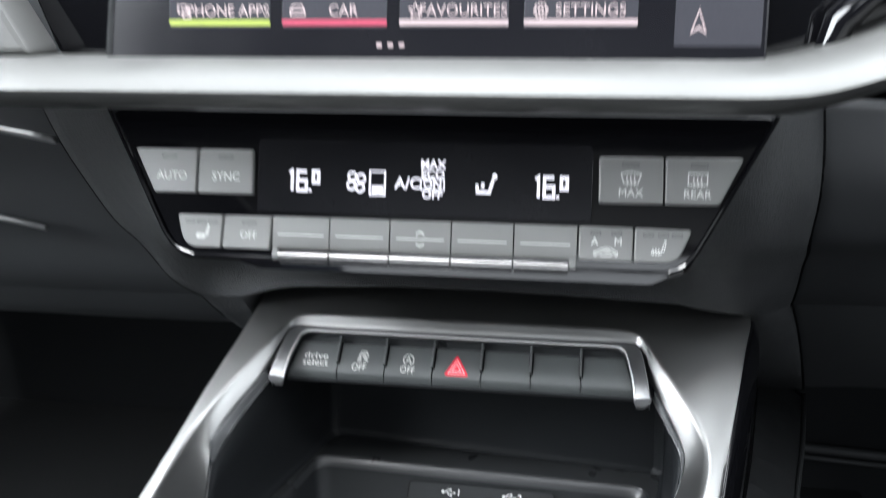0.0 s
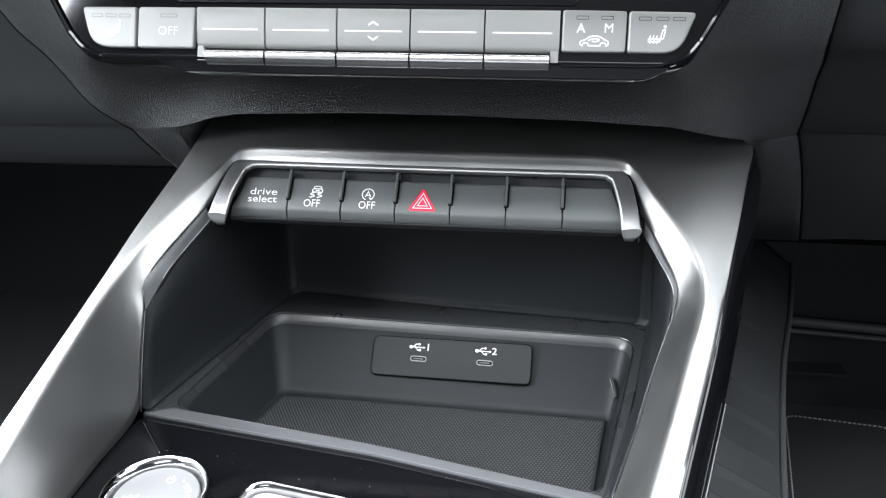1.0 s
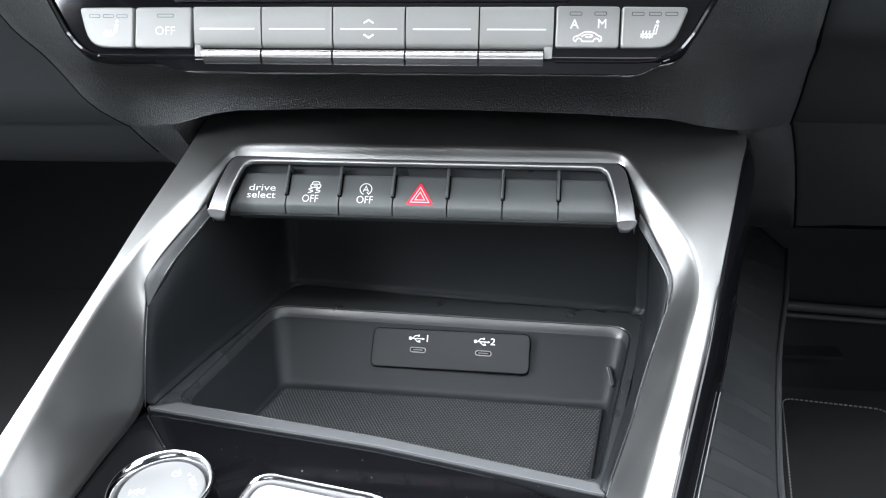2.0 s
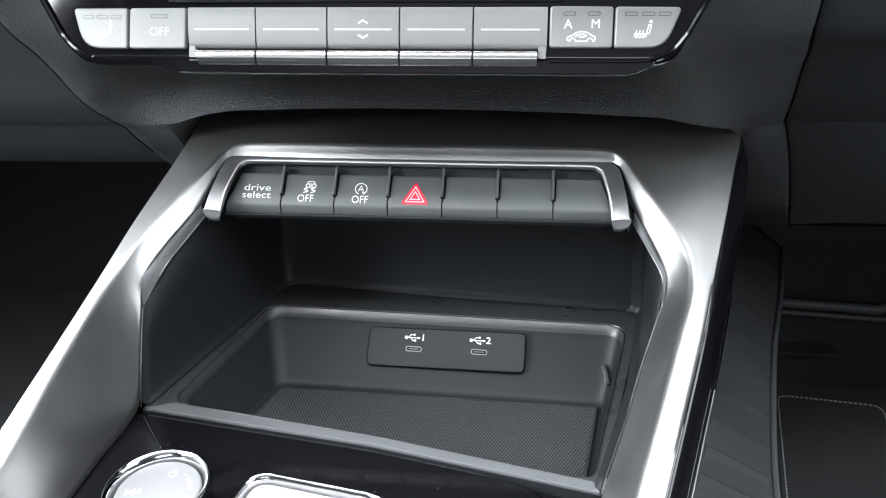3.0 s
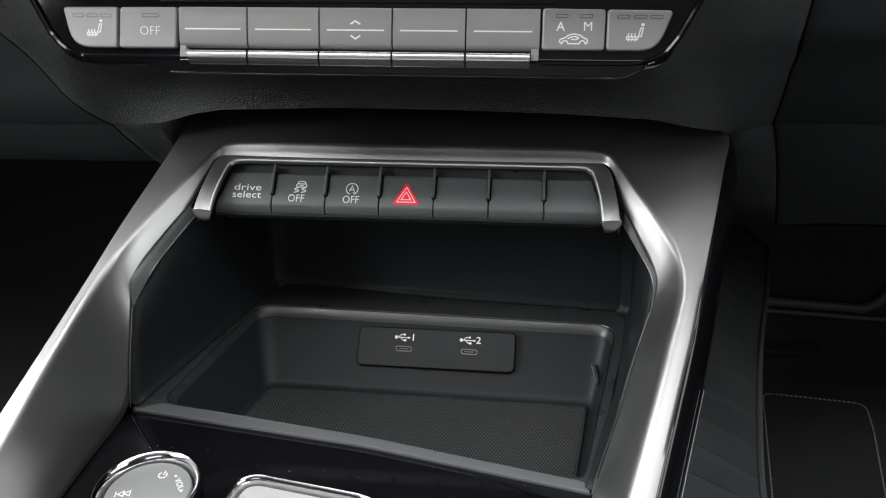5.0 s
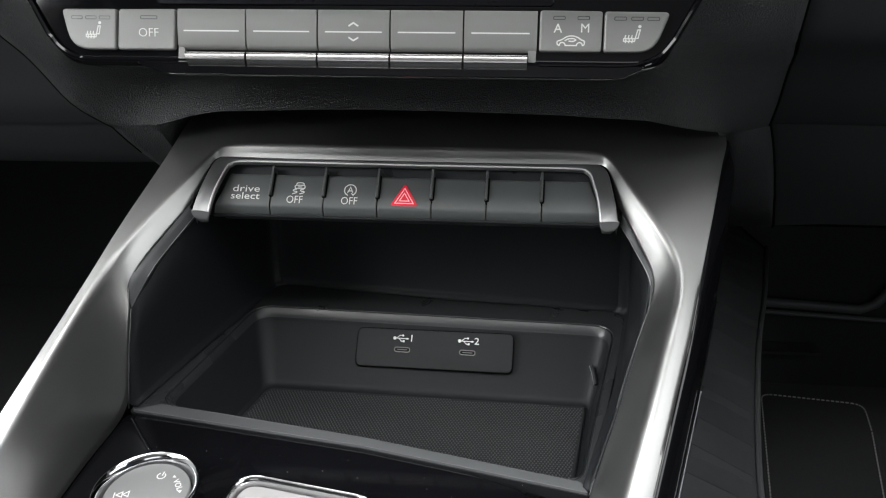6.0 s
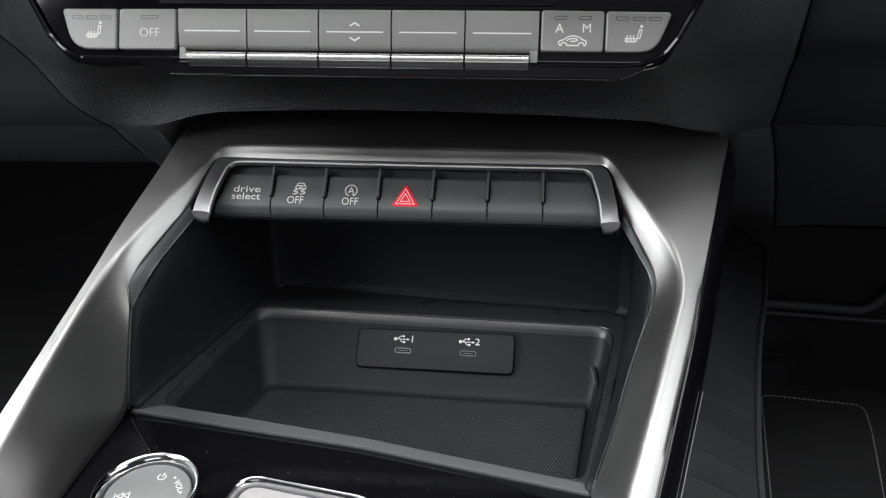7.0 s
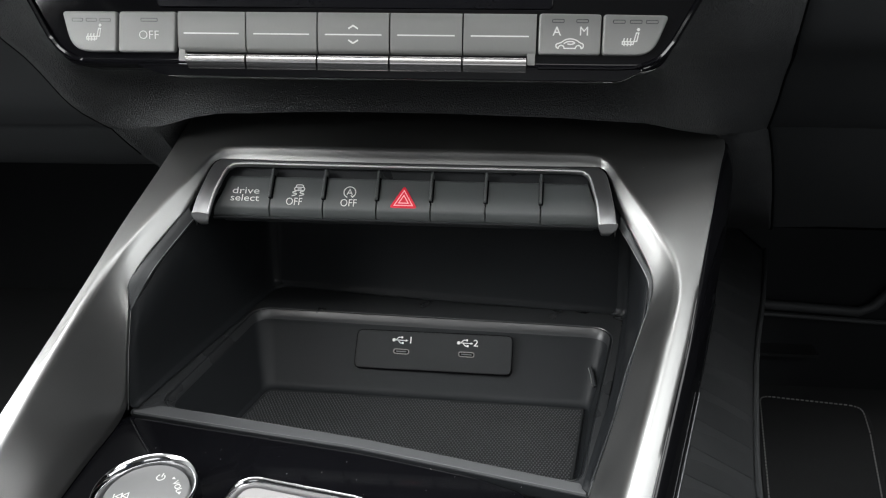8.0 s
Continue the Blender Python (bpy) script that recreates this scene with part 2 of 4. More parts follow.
def writing(text, size, x, y, z, parent, mat=None, name="legend", bold=0.0, stretch=1.0):
    """A line of printed text, centred on x, y of its parent's face."""
    cu = bpy.data.curves.new(name, "FONT")
    cu.body, cu.size, cu.align_x, cu.align_y, cu.extrude, cu.offset = text, size, "CENTER", "CENTER", 0.00005, bold
    cu.resolution_u = 3
    tmp = new("tmp", cu)
    me = bpy.data.meshes.new_from_object(tmp.evaluated_get(bpy.context.evaluated_depsgraph_get()))
    bpy.data.objects.remove(tmp)
    bpy.data.curves.remove(cu)
    me.materials.clear()
    me.materials.append(mat or PRINT)
    me.transform(Matrix.Translation((x, y, z)) @ Matrix.Diagonal((stretch, 1, 1, 1)))
    ob = new(name, me)
    ob.parent = parent
    return ob


def basis(origin, ex, ey):
    ex, ey = Vector(ex).normalized(), Vector(ey).normalized()
    ez = ex.cross(ey).normalized()
    ey = ez.cross(ex)
    return Matrix(((ex.x, ey.x, ez.x, origin[0]), (ex.y, ey.y, ez.y, origin[1]), (ex.z, ey.z, ez.z, origin[2]), (0, 0, 0, 1)))


MM = 0.001
mm = lambda *pts: [(x * MM, y * MM) for x, y in pts]

# ---- cabin shell ----
FLOOR = 0.09


def wall(name, lo, hi, mat):
    return tagged(part(name, box(lo, hi), mat), kind="structure")


wall("floor", (-0.85, -2.1, FLOOR - 0.06), (0.85, 0.75, FLOOR), CARPET)
# ceiling left open for the added overhead lamp
bm = box((-0.85, -2.15, 1.26), (0.85, -0.59, 1.32))
for lo, hi in (((-0.85, 0.16, 1.26), (0.85, 0.75, 1.32)), ((-0.85, -0.59, 1.26), (-0.46, 0.16, 1.32)), ((0.56, -0.59, 1.26), (0.85, 0.16, 1.32))):
    box(lo, hi, bm)
tagged(part("ceiling", bm, CLOTH), kind="structure")
wall("wall_left", (-0.90, -2.1, FLOOR), (-0.84, 1.0, 0.78), DARK)
wall("wall_right", (0.84, -2.1, FLOOR), (0.90, 1.0, 0.78), DARK)
wall("wall_left_roof_rail", (-0.90, -2.1, 1.24), (-0.84, 0.8, 1.32), CLOTH)
wall("wall_right_roof_rail", (0.84, -2.1, 1.24), (0.90, 0.8, 1.32), CLOTH)
# unseen panels added to keep bright sky out of the gloss reflections
wall("wall_left_rear_blocker", (-0.90, -2.1, 0.78), (-0.84, -0.94, 1.24), DARK)
wall("wall_right_rear_blocker", (0.84, -2.1, 0.78), (0.90, -0.94, 1.24), DARK)
wall("wall_rear", (-0.85, -2.16, FLOOR), (0.85, -2.1, 0.88), DARK)
wall("wall_front", (-0.85, 0.62, FLOOR), (0.85, 0.68, 0.84), DARK)
wall("wall_rear_bench", (-0.80, -1.25, FLOOR), (0.80, -1.10, 0.72), DARK)


# ---- centre console ----
console = thing("centre_console", "dark graphite car centre console with satin silver edge trim", "console")

# ridge, inner edge and outer edge of each arm, from the rear to the front corner
points = lambda rows: [Vector(p) for p in rows]
RL = points([(-0.1570, -0.2600, 0.3924), (-0.1405, -0.1300, 0.4509), (-0.1378, -0.1000, 0.4644), (-0.1350, -0.0780, 0.4743), (-0.1325, -0.0600, 0.4824), (-0.1296, -0.0430, 0.4900), (-0.1235, -0.0256, 0.4984), (-0.1122, -0.0036, 0.5101), (-0.1028, 0.0130, 0.5190)])
IL = points([(-0.1335, -0.2600, 0.4165), (-0.1312, -0.1100, 0.4174), (-0.1303, -0.0800, 0.4176), (-0.1282, -0.0521, 0.4190), (-0.1255, -0.0470, 0.4450), (-0.1228, -0.0410, 0.4680), (-0.1228, -0.0372, 0.4816), (-0.1128, -0.0158, 0.4947), (-0.1043, 0.0004, 0.5044)])
OL = points([(-0.1700, -0.2600, 0.3914), (-0.1495, -0.1300, 0.4499), (-0.1447, -0.1000, 0.4634), (-0.1411, -0.0780, 0.4733), (-0.1382, -0.0600, 0.4814), (-0.1353, -0.0410, 0.4900), (-0.1323, -0.0190, 0.4999), (-0.1276, 0.0060, 0.5111), (-0.1238, 0.0265, 0.5203)])
RR = points([(0.0460, -0.2600, 0.3924), (0.0921, -0.1300, 0.4509), (0.1028, -0.1000, 0.4644), (0.1107, -0.0780, 0.4743), (0.1172, -0.0600, 0.4824), (0.1230, -0.0435, 0.4898), (0.1238, -0.0271, 0.4978), (0.1127, -0.0036, 0.5101), (0.1037, 0.0130, 0.5190)])
IR = points([(0.0470, -0.2600, 0.3950), (0.0770, -0.1280, 0.4100), (0.0872, -0.0916, 0.4180), (0.0975, -0.0670, 0.4340), (0.1061, -0.0456, 0.4500), (0.1144, -0.0324, 0.4720), (0.1162, -0.0272, 0.4854), (0.1109, -0.0131, 0.4945), (0.1039, 0.0021, 0.5046)])
OR = points([(0.0560, -0.2600, 0.3914), (0.1020, -0.1300, 0.4499), (0.1125, -0.1000, 0.4634), (0.1202, -0.0780, 0.4733), (0.1265, -0.0600, 0.4814), (0.1327, -0.0400, 0.4904), (0.1385, -0.0215, 0.4987), (0.1472, 0.0060, 0.5111), (0.1549, 0.0320, 0.5228)])
FACE = basis((0, 0, 0.5), (1, 0, 0), (0, 1, 1))
top_R = points([(-0.0999, 0.0198, 0.5220), (-0.0956, 0.0253, 0.5245), (-0.0872, 0.0279, 0.5257), (-0.0389, 0.0280, 0.5257), (0.0006, 0.0280, 0.5257), (0.0401, 0.0280, 0.5257), (0.0885, 0.0279, 0.5257), (0.0968, 0.0253, 0.5245), (0.1011, 0.0198, 0.5220)])
COLLAR = basis((0, -0.0118, 0.5040), (1, 0, 0), (0, 0.0327, 0.0169))
top_I = [COLLAR @ Vector((x * MM, v * MM, -0.0060 if abs(x) > 99 else -0.0036 if abs(x) > 95 else -0.0030)) for x, v in ((-100.2, 20.0), (-98.4, 32.0), (-90.6, 38.6), (-40, 38.2), (0, 38.0), (40, 38.2), (90.6, 38.6), (98.4, 32.0), (100.2, 20.0))]
top_O = [Vector((x, y, z)) for x, y, z in ((-0.1218, 0.048, 0.529), (-0.1205, 0.064, 0.5325), (-0.117, 0.082, 0.5345), (-0.06, 0.098, 0.536), (0, 0.102, 0.5365), (0.06, 0.098, 0.536), (0.148, 0.082, 0.5345), (0.1600, 0.064, 0.5315), (0.1605, 0.048, 0.5275))]
R_all = smooth_line(RL + top_R + RR[::-1])
I_all = smooth_line(IL + top_I + IR[::-1])
O_all = smooth_line(OL + top_O + OR[::-1])


def relax(line, times):
    """Corners of a curve eased off."""
    for _ in range(times):
        line = [line[0]] + [(a + b * 2 + c) / 4 for a, b, c in zip(line, line[1:], line[2:])] + [line[-1]]
    return line


R_all, I_all, O_all = relax(R_all, 12), relax(I_all, 8), relax(O_all, 8)
UP = Vector((0, -0.40, 0.92))

count = len(R_all)
rows = []
for n, (r, i, o) in enumerate(zip(R_all, I_all, O_all)):
    out, inn, w, wide = (o - r).normalized(), (i - r).normalized(), (o - r).length, (i - r).length
    k = min(n, count - 1 - n) / 6
    low = max(0.0, min(1.0, (5.6 - k) / 1.6))
    bend = max(0.0, 1 - abs(k - 7.6) / 1.8) ** 0.5 if k < 9.4 else 0.0
    t = min(0.0026 + 0.0032 * low + 0.0008 * bend, 0.45 * w, 0.55 * wide)
    t_in = min(t + 0.004 * low, 0.5 * wide)
    crest = r - (out * t + inn * t_in) * 0.22
    column = [o - UP * 0.0032 + out * 0.0006, o - UP * 0.0012 + out * 0.0005, o]
    column += [r.lerp(o, f) + UP * 0.0012 * math.sin(math.pi * f) * max(0.0, min(1.0, (k - 10) / 2)) for f in (0.86, 0.6, 0.35) if f * w > t]
    while len(column) < 6:
        column.append(o.lerp(r + out * t, 0.35 + 0.15 * len(column) - 0.3))
    s, q = r + out * t, r + inn * t_in
    column += [s * (1 - f) ** 2 + crest * 2 * f * (1 - f) + q * f ** 2 for f in (0.0, 0.17, 0.33, 0.5, 0.67, 0.83, 1.0)]
    column += [q.lerp(i, f) + UP * 0.0004 * math.sin(math.pi * f) for f in (0.3, 0.6, 0.9)] + [i]
    roll = 0.0026 * max(0.0, min(1.0, (n / count - 0.5) / 0.12))  # the driver's side rolls over outwards
    column = [p - UP * roll * max(0.0, min(1.0, (p - r).dot(out) / w)) ** 2.0 for p in column]
    rows.append(column)
part("silver_trim", sheet([list(c) for c in zip(*rows)]), SILVER, console, "satin silver trim framing the cubby", thick=0.0012)

n_left = 9 * 6
left_O, right_O = O_all[:n_left + 6], [o - UP * 0.0026 for o in O_all[-n_left - 14:]]
rows = [[o + Vector(d) for o in left_O] for d in ((0, 0, -0.0014), (-0.004, 0, -0.006), (-0.008, 0, -0.03), (-0.014, 0, -0.12), (-0.02, 0, -0.36))]
part("side_panel", sheet(rows), DARK, console, "black passenger side panel", thick=0.002)
rows = [[o + Vector(d) for o in right_O] for d in ((0, 0, -0.0014), (0.003, 0.001, -0.0040), (0.0065, 0.002, -0.011), (0.0085, 0.002, -0.022), (0.009, 0.002, -0.06), (0.008, 0, -0.36))]
part("side_panel", sheet(rows), GLOSS, console, "gloss black driver side panel", thick=0.002)
edge = [o + Vector((0.0092, 0.002, -0.0215)) for o in right_O[46:]]
part("side_seam", tube(edge, 0.0004, 6), GREY, console, "thin bright seam along the gloss side")

# return flange inside the trim, its lit edge painted by a metal tube, and the seam below it
for I in (IL, IR):
    s = 1 if I is IL else -1
    line = smooth_line(I[5:])
    far = smooth_line([(-0.1225, -0.0410, 0.4682), (-0.1156, -0.0290, 0.4817), (-0.1111, -0.0160, 0.4882), (-0.1030, 0.0010, 0.4979)] if s > 0 else
                      [(0.1147, -0.0324, 0.4720), (0.1139, -0.0280, 0.4849), (0.1087, -0.0155, 0.4926), (0.1035, 0.0, 0.4982)])
    rows = [[p + Vector((0, 0.0003, -0.0003)) for p in line], [a.lerp(b, 0.5) for a, b in zip(line, far)], far, [p + Vector((0, 0.006, -0.001)) for p in far]]
    part("inner_flange", sheet(rows), PLASTIC, console, thick=0.0006)
    part("flange_glint", tube([p + Vector((0, -0.0003, 0.0002)) for p in far[5:]], 0.00018, 6), LIP, console)
    part("side_line", tube([p + Vector((0.0004 * s, -0.0008, 0.0004)) for p in smooth_line(I[3:6] if s > 0 else I[2:6])], 0.00022, 6), LIP if s > 0 else PLASTIC, console)

# cubby liner: walls on the ledge
LEDGE = 0.418
foot = [(-0.1282, -0.0521, LEDGE), (-0.116, -0.006, LEDGE), (-0.1035, 0.038, LEDGE), (-0.0955, 0.066, LEDGE), (-0.0900, 0.0735, LEDGE), (-0.078, 0.0748, LEDGE), (0.0, 0.0672, LEDGE),
        (0.105, 0.0570, LEDGE), (0.118, 0.0545, LEDGE), (0.1232, 0.0500, LEDGE), (0.1195, 0.030, LEDGE), (0.1101, -0.0175, LEDGE), (0.1010, -0.048, LEDGE), (0.0872, -0.0916, LEDGE)]
head = [(-0.1236, -0.0412, 0.468), (-0.112, -0.006, 0.492), (-0.0985, 0.038, 0.50), (-0.0935, 0.068, 0.50), (-0.0875, 0.0765, 0.50), (-0.074, 0.0785, 0.50), (0.0, 0.073, 0.50),
        (0.101, 0.0625, 0.50), (0.114, 0.059, 0.50), (0.1185, 0.054, 0.50), (0.1170, 0.030, 0.50), (0.1168, -0.016, 0.4875), (0.1108, -0.0395, 0.4595), (0.0872, -0.0914, 0.4185)]
a, b = smooth_line(foot, 4), smooth_line(head, 4)
rows = []
mid = Vector((0.0, 0.0, LEDGE))
for f, lift, pull in ((0.0, 0.0006, 0.004), (0.02, 0.0004, 0.0015), (0.06, 0.0, 0.0), (0.3, 0, 0), (0.65, 0, 0), (1.0, 0, 0)):
    rows.append([p.lerp(q, f) + (mid - p).normalized() * pull + Vector((0, 0, lift + 0.0002)) for p, q in zip(a, b)])
part("cubby_wall", sheet(rows), LINER, console, "matt dark plastic cubby lining", thick=0.001)

# phone tray with its ledge
rim = [(-0.0946, 0.0470), (0.1125, 0.0385), (0.0838, -0.0848), (-0.0125, -0.0636), (-0.1152, -0.0468)]
bed = [(-0.0835, 0.0136), (0.1000, 0.0086), (0.0875, -0.0600), (-0.0050, -0.0423), (-0.0945, -0.0250)]
rr, br = [0.012, 0.012, 0.008, 0.3, 0.010], [0.008, 0.006, 0.006, 0.3, 0.006]
outer = [(-0.0900, 0.0760), (0.1236, 0.0560), (0.0873, -0.0924), (-0.0123, -0.0703), (-0.1283, -0.0528)]
seg = 8
Rp, Bp, Op = (fillet(ccw([Vector(q) for q in poly]), rad, seg) for poly, rad in ((rim[::-1], rr[::-1]), (bed[::-1], br[::-1]), (outer[::-1], [0.002, 0.3, 0.002, 0.002, 0.002])))
flat_at = lambda poly, z: [Vector((p.x, p.y, z)) for p in poly]
tray = bmesh.new()
mixed = lambda f: [p.lerp(q, f) for p, q in zip(Rp, Bp)]
loops = [[v + Vector((0, 0, -0.006)) for v in flat_at(Op, LEDGE)], flat_at(Op, LEDGE - 0.0006), flat_at(inset(Op, 0.0006), LEDGE), flat_at(inset(Rp, -0.0008), LEDGE), flat_at(mixed(0.01), LEDGE - 0.0003),
         flat_at(mixed(0.025), LEDGE - 0.0010), flat_at(mixed(0.115), LEDGE - 0.0043), flat_at(mixed(0.13), LEDGE - 0.0050), flat_at(mixed(0.15), LEDGE - 0.0062), flat_at(mixed(0.91), LEDGE - 0.0292), flat_at(mixed(0.96), LEDGE - 0.0311), flat_at(mixed(1.04), LEDGE - 0.0318)]
rings(tray, loops, cap_last=True)
part("phone_tray", tray, LINER, console, "moulded dark plastic phone tray")

rim_bm = bmesh.new()
rings(rim_bm, [flat_at(inset(Op, 0.0007), LEDGE + 0.0001), flat_at(inset(Op, 0.0009), LEDGE + 0.0006), flat_at(inset(Rp, -0.0014), LEDGE + 0.0006), flat_at(inset(Rp, -0.0011), LEDGE + 0.0001)], cap_last=False)
part("tray_ledge", rim_bm, RIM, console, "satin dark grey ledge round the tray")
# bevel ring lighter than the tray: the light it catches is put into colour
bm = bmesh.new()
rings(bm, [flat_at(mixed(f), LEDGE + z) for f, z in ((-0.02, -0.0002), (0.0, 0.0003), (0.03, -0.0006), (0.07, -0.0022), (0.105, -0.0036), (0.118, -0.0048))], cap_last=False)
part("lit_tray_bevel", bm, RIM, console, "bevel round the tray, lightened for the light it catches")
# front of the same ledge, painted lighter in place of the light there
strip_poly = [(-0.1266, -0.0530), (-0.0123, -0.0701), (0.0864, -0.0919), (0.0842, -0.0856), (-0.0125, -0.0643), (-0.1140, -0.0477)]
part("lit_ledge_front", plate(strip_poly, LEDGE - 0.003, LEDGE + 0.0009, 0.0003, [0.0005, 0.2, 0.0005, 0.001, 0.2, 0.001]), LIT_STRIP, console, "front strip of the ledge, lightened to stand in for light")

# gloss panel behind the tray
GLOSS_Z = 0.4166
panel = [(-0.1310, -0.0590), (-0.1278, -0.0532), (-0.0123, -0.0706), (0.0852, -0.0924), (0.047, -0.255), (-0.1345, -0.255)]
part("gloss_panel", plate(panel, 0.398, GLOSS_Z, 0.0008, [0.002, 0.0005, 0.2, 0.0005, 0.002, 0.002]), GLOSS, console, "piano black panel round the gear selector")
part("rear_shell", box((-0.16, -0.60, 0.12), (0.06, -0.265, 0.40)), DARK, console)

# ribbed pad low on the driver side
pad = thing("ribbed_kick_panel", "dark grey ribbed plastic kick panel beside the console", "panel")
pad_in = [Vector((x, y, 0.335)) for x, y in ((0.276, 0.400), (0.2462, 0.298), (0.2176, 0.1974), (0.1719, 0.0573), (0.1515, -0.0024), (0.118, -0.11))]
pad_out = [Vector((x, y, 0.297)) for x, y in ((0.323, 0.400), (0.2910, 0.298), (0.2566, 0.1974), (0.2176, 0.0573), (0.2090, -0.0024), (0.200, -0.11))]
pi, po = smooth_line(pad_in, 8), smooth_line(pad_out, 8)
part("panel", sheet([[p + Vector((0, 0, -0.10)) for p in pi], pi, po, [p + Vector((0.003, 0, -0.004)) for p in po], [p + Vector((0.004, 0, -0.2)) for p in po]]), PAD, pad, thick=0.003)
part("edge_bead", tube([p + Vector((0.001, 0, 0.001)) for p in po], 0.0022, 8), PLASTIC, pad, "lighter edge bead")
pick = lambda line, f: line[int(f * (len(line) - 1))].lerp(line[min(int(f * (len(line) - 1)) + 1, len(line) - 1)], f * (len(line) - 1) % 1.0)
for f, g in ((0.10, 0.02), (0.19, 0.115), (0.285, 0.21), (0.368, 0.31), (0.433, 0.398), (0.494, 0.459), (0.533, 0.509), (0.583, 0.558), (0.643, 0.61), (0.745, 0.69), (0.815, 0.79)):
    p, q = pick(pi, f), pick(po, g)
    rows = []
    for s in (0.03, 0.25, 0.5, 0.75, 0.92):
        c = p.lerp(q, s)
        along = (pick(pi, f + 0.03) - pick(pi, f)).normalized()
        rows.append([c + along * d + Vector((0, 0, h)) for d, h in ((-0.0010, 0.0002), (0.0, 0.0016), (0.0016, 0.0014), (0.009, 0.0002))])
    part("rib", sheet(rows), PAD, pad)
    # dark tube stands in for the shade at the foot of each rib
    part("rib_shade", tube([row[0] + Vector((0, 0, 0.0003)) for row in rows], 0.0007, 6), RIB, pad, "dark tube painted as the shade between the ribs")

# ---- rubber mat of the tray ----
mat_poly = inset(Bp, 0.0030)
rubber = thing("tray_mat", "black studded rubber mat lying in the phone tray", "mat")
bm = bmesh.new()
MAT_Z = LEDGE - 0.0312
rings(bm, [flat_at(mat_poly, MAT_Z - 0.001), flat_at(mat_poly, MAT_Z + 0.0002), flat_at(inset(mat_poly, 0.0006), MAT_Z + 0.0008)], cap_first=True)
part("mat_base", bm, RUBBER, rubber)
bm = bmesh.new()
border = inset(ccw([Vector(q) for q in bed]), 0.0048)


def within(x, y, poly):
    return all((poly[i].x - poly[i - 1].x) * (y - poly[i - 1].y) - (poly[i].y - poly[i - 1].y) * (x - poly[i - 1].x) > -1e-9 for i in range(len(poly)))


pitch = 0.00170
for j in range(-60, 60):
    for i in range(-90, 90):
        x, y = (i + 0.5 * (j % 2)) * pitch, j * pitch * 0.866
        if within(x, y, border):
            z = MAT_Z + 0.0007
            base = [bm.verts.new((x + 0.00048 * math.cos(c), y + 0.00048 * math.sin(c), z)) for c in (0.0, 1.047, 2.094, 3.142, 4.189, 5.236)]
            cap = [bm.verts.new((x + 0.00024 * math.cos(c), y + 0.00024 * math.sin(c), z + 0.00060)) for c in (0.0, 1.047, 2.094, 3.142, 4.189, 5.236)]
            for k in range(6):
                bm.faces.new((base[k - 1], base[k], cap[k], cap[k - 1]))
            bm.faces.new(cap)
tagged(part("stud", bm, STUD, rubber), kind="stuff")

# ---- row of switches over the cubby ----
strip_unit = thing("switch_strip", "seven dark switches in a satin metal frame above the cubby", "switches", FACE)


def section(xs, prof, bm=None):
    """A bar with the profile (v, z) between two ends; xs(v) gives the ends in millimetres."""
    bm = bm or bmesh.new()
    ends = [[bm.verts.new((xs(v)[k] * MM, v * MM, z * MM)) for v, z in prof] for k in (0, 1)]
    for i in range(len(prof) - 1):
        bm.faces.new((ends[0][i], ends[0][i + 1], ends[1][i + 1], ends[1][i]))
    bm.faces.new(ends[0])
    bm.faces.new(ends[1][::-1])
    return bm


slope = lambda v, bottom, top, height=21.0: bottom + (top - bottom) * max(0, min(1, v / height))
part("housing", plate(mm((-94, 2.6), (94, 2.6), (91, 31.2), (-91, 31.2)), -0.016, -0.0044, 0.0005, 0.002), RIM, strip_unit, "black recessed housing")
SURROUND = FACE.inverted() @ COLLAR
half_out = mm((-101.4, 3.6), (-99.8, 18.0), (-98.2, 31.0), (-95.4, 36.0), (-89.4, 36.9), (-60.0, 36.4), (0, 36.3))
half_in = mm((-92.6, 3.0), (-91.6, 16.0), (-89.4, 29.0), (-87.6, 32.2), (-83.0, 33.8), (-58.0, 33.9), (0, 33.8))
flip = lambda pts: [(-x, y) for x, y in pts[-2::-1]]
o3, i3 = (smooth_line([Vector((*p, 0)) for p in half + flip(half)], 6) for half in (half_out, half_in))
drop = lambda v: -0.0024 * max(0.0, (0.018 - v) / 0.015) ** 2
lift = lambda pts, z, f=0.0, other=None: [SURROUND @ Vector((p.x + (q.x - p.x) * f, p.y + (q.y - p.y) * f, z + drop(p.y + (q.y - p.y) * f))) for p, q in zip(pts, other or pts)]
part("metal_frame", sheet([lift(o3, -0.010), lift(o3, -0.0006, 0.02, i3), lift(o3, 0.0004, 0.10, i3), lift(o3, 0.0008, 0.3, i3), lift(o3, 0.0008, 0.6, i3), lift(o3, 0.0004, 0.9, i3), lift(i3, -0.0006), lift(i3, -0.0022)]), LIP, strip_unit, "satin metal surround with rounded ends")
# pale tube: the polished lip's highlight is put into its colour
part("bright_line", tube(lift(i3, 0.0003, 0.04, o3), 0.00045, 8), BRIGHT, strip_unit, "inner lip of the surround, its highlight put into a pale colour")
# black sheet fills the groove in place of its shade
part("groove", sheet([lift(o3, -0.0016), [SURROUND @ Vector((p.x * 1.006, p.y + 0.0014, -0.0012)) for p in o3], [SURROUND @ Vector((p.x * 1.006, p.y + 0.0018, -0.006)) for p in o3]]), GAP_SHADE, strip_unit, "black filler painted as shade in the groove round the surround")
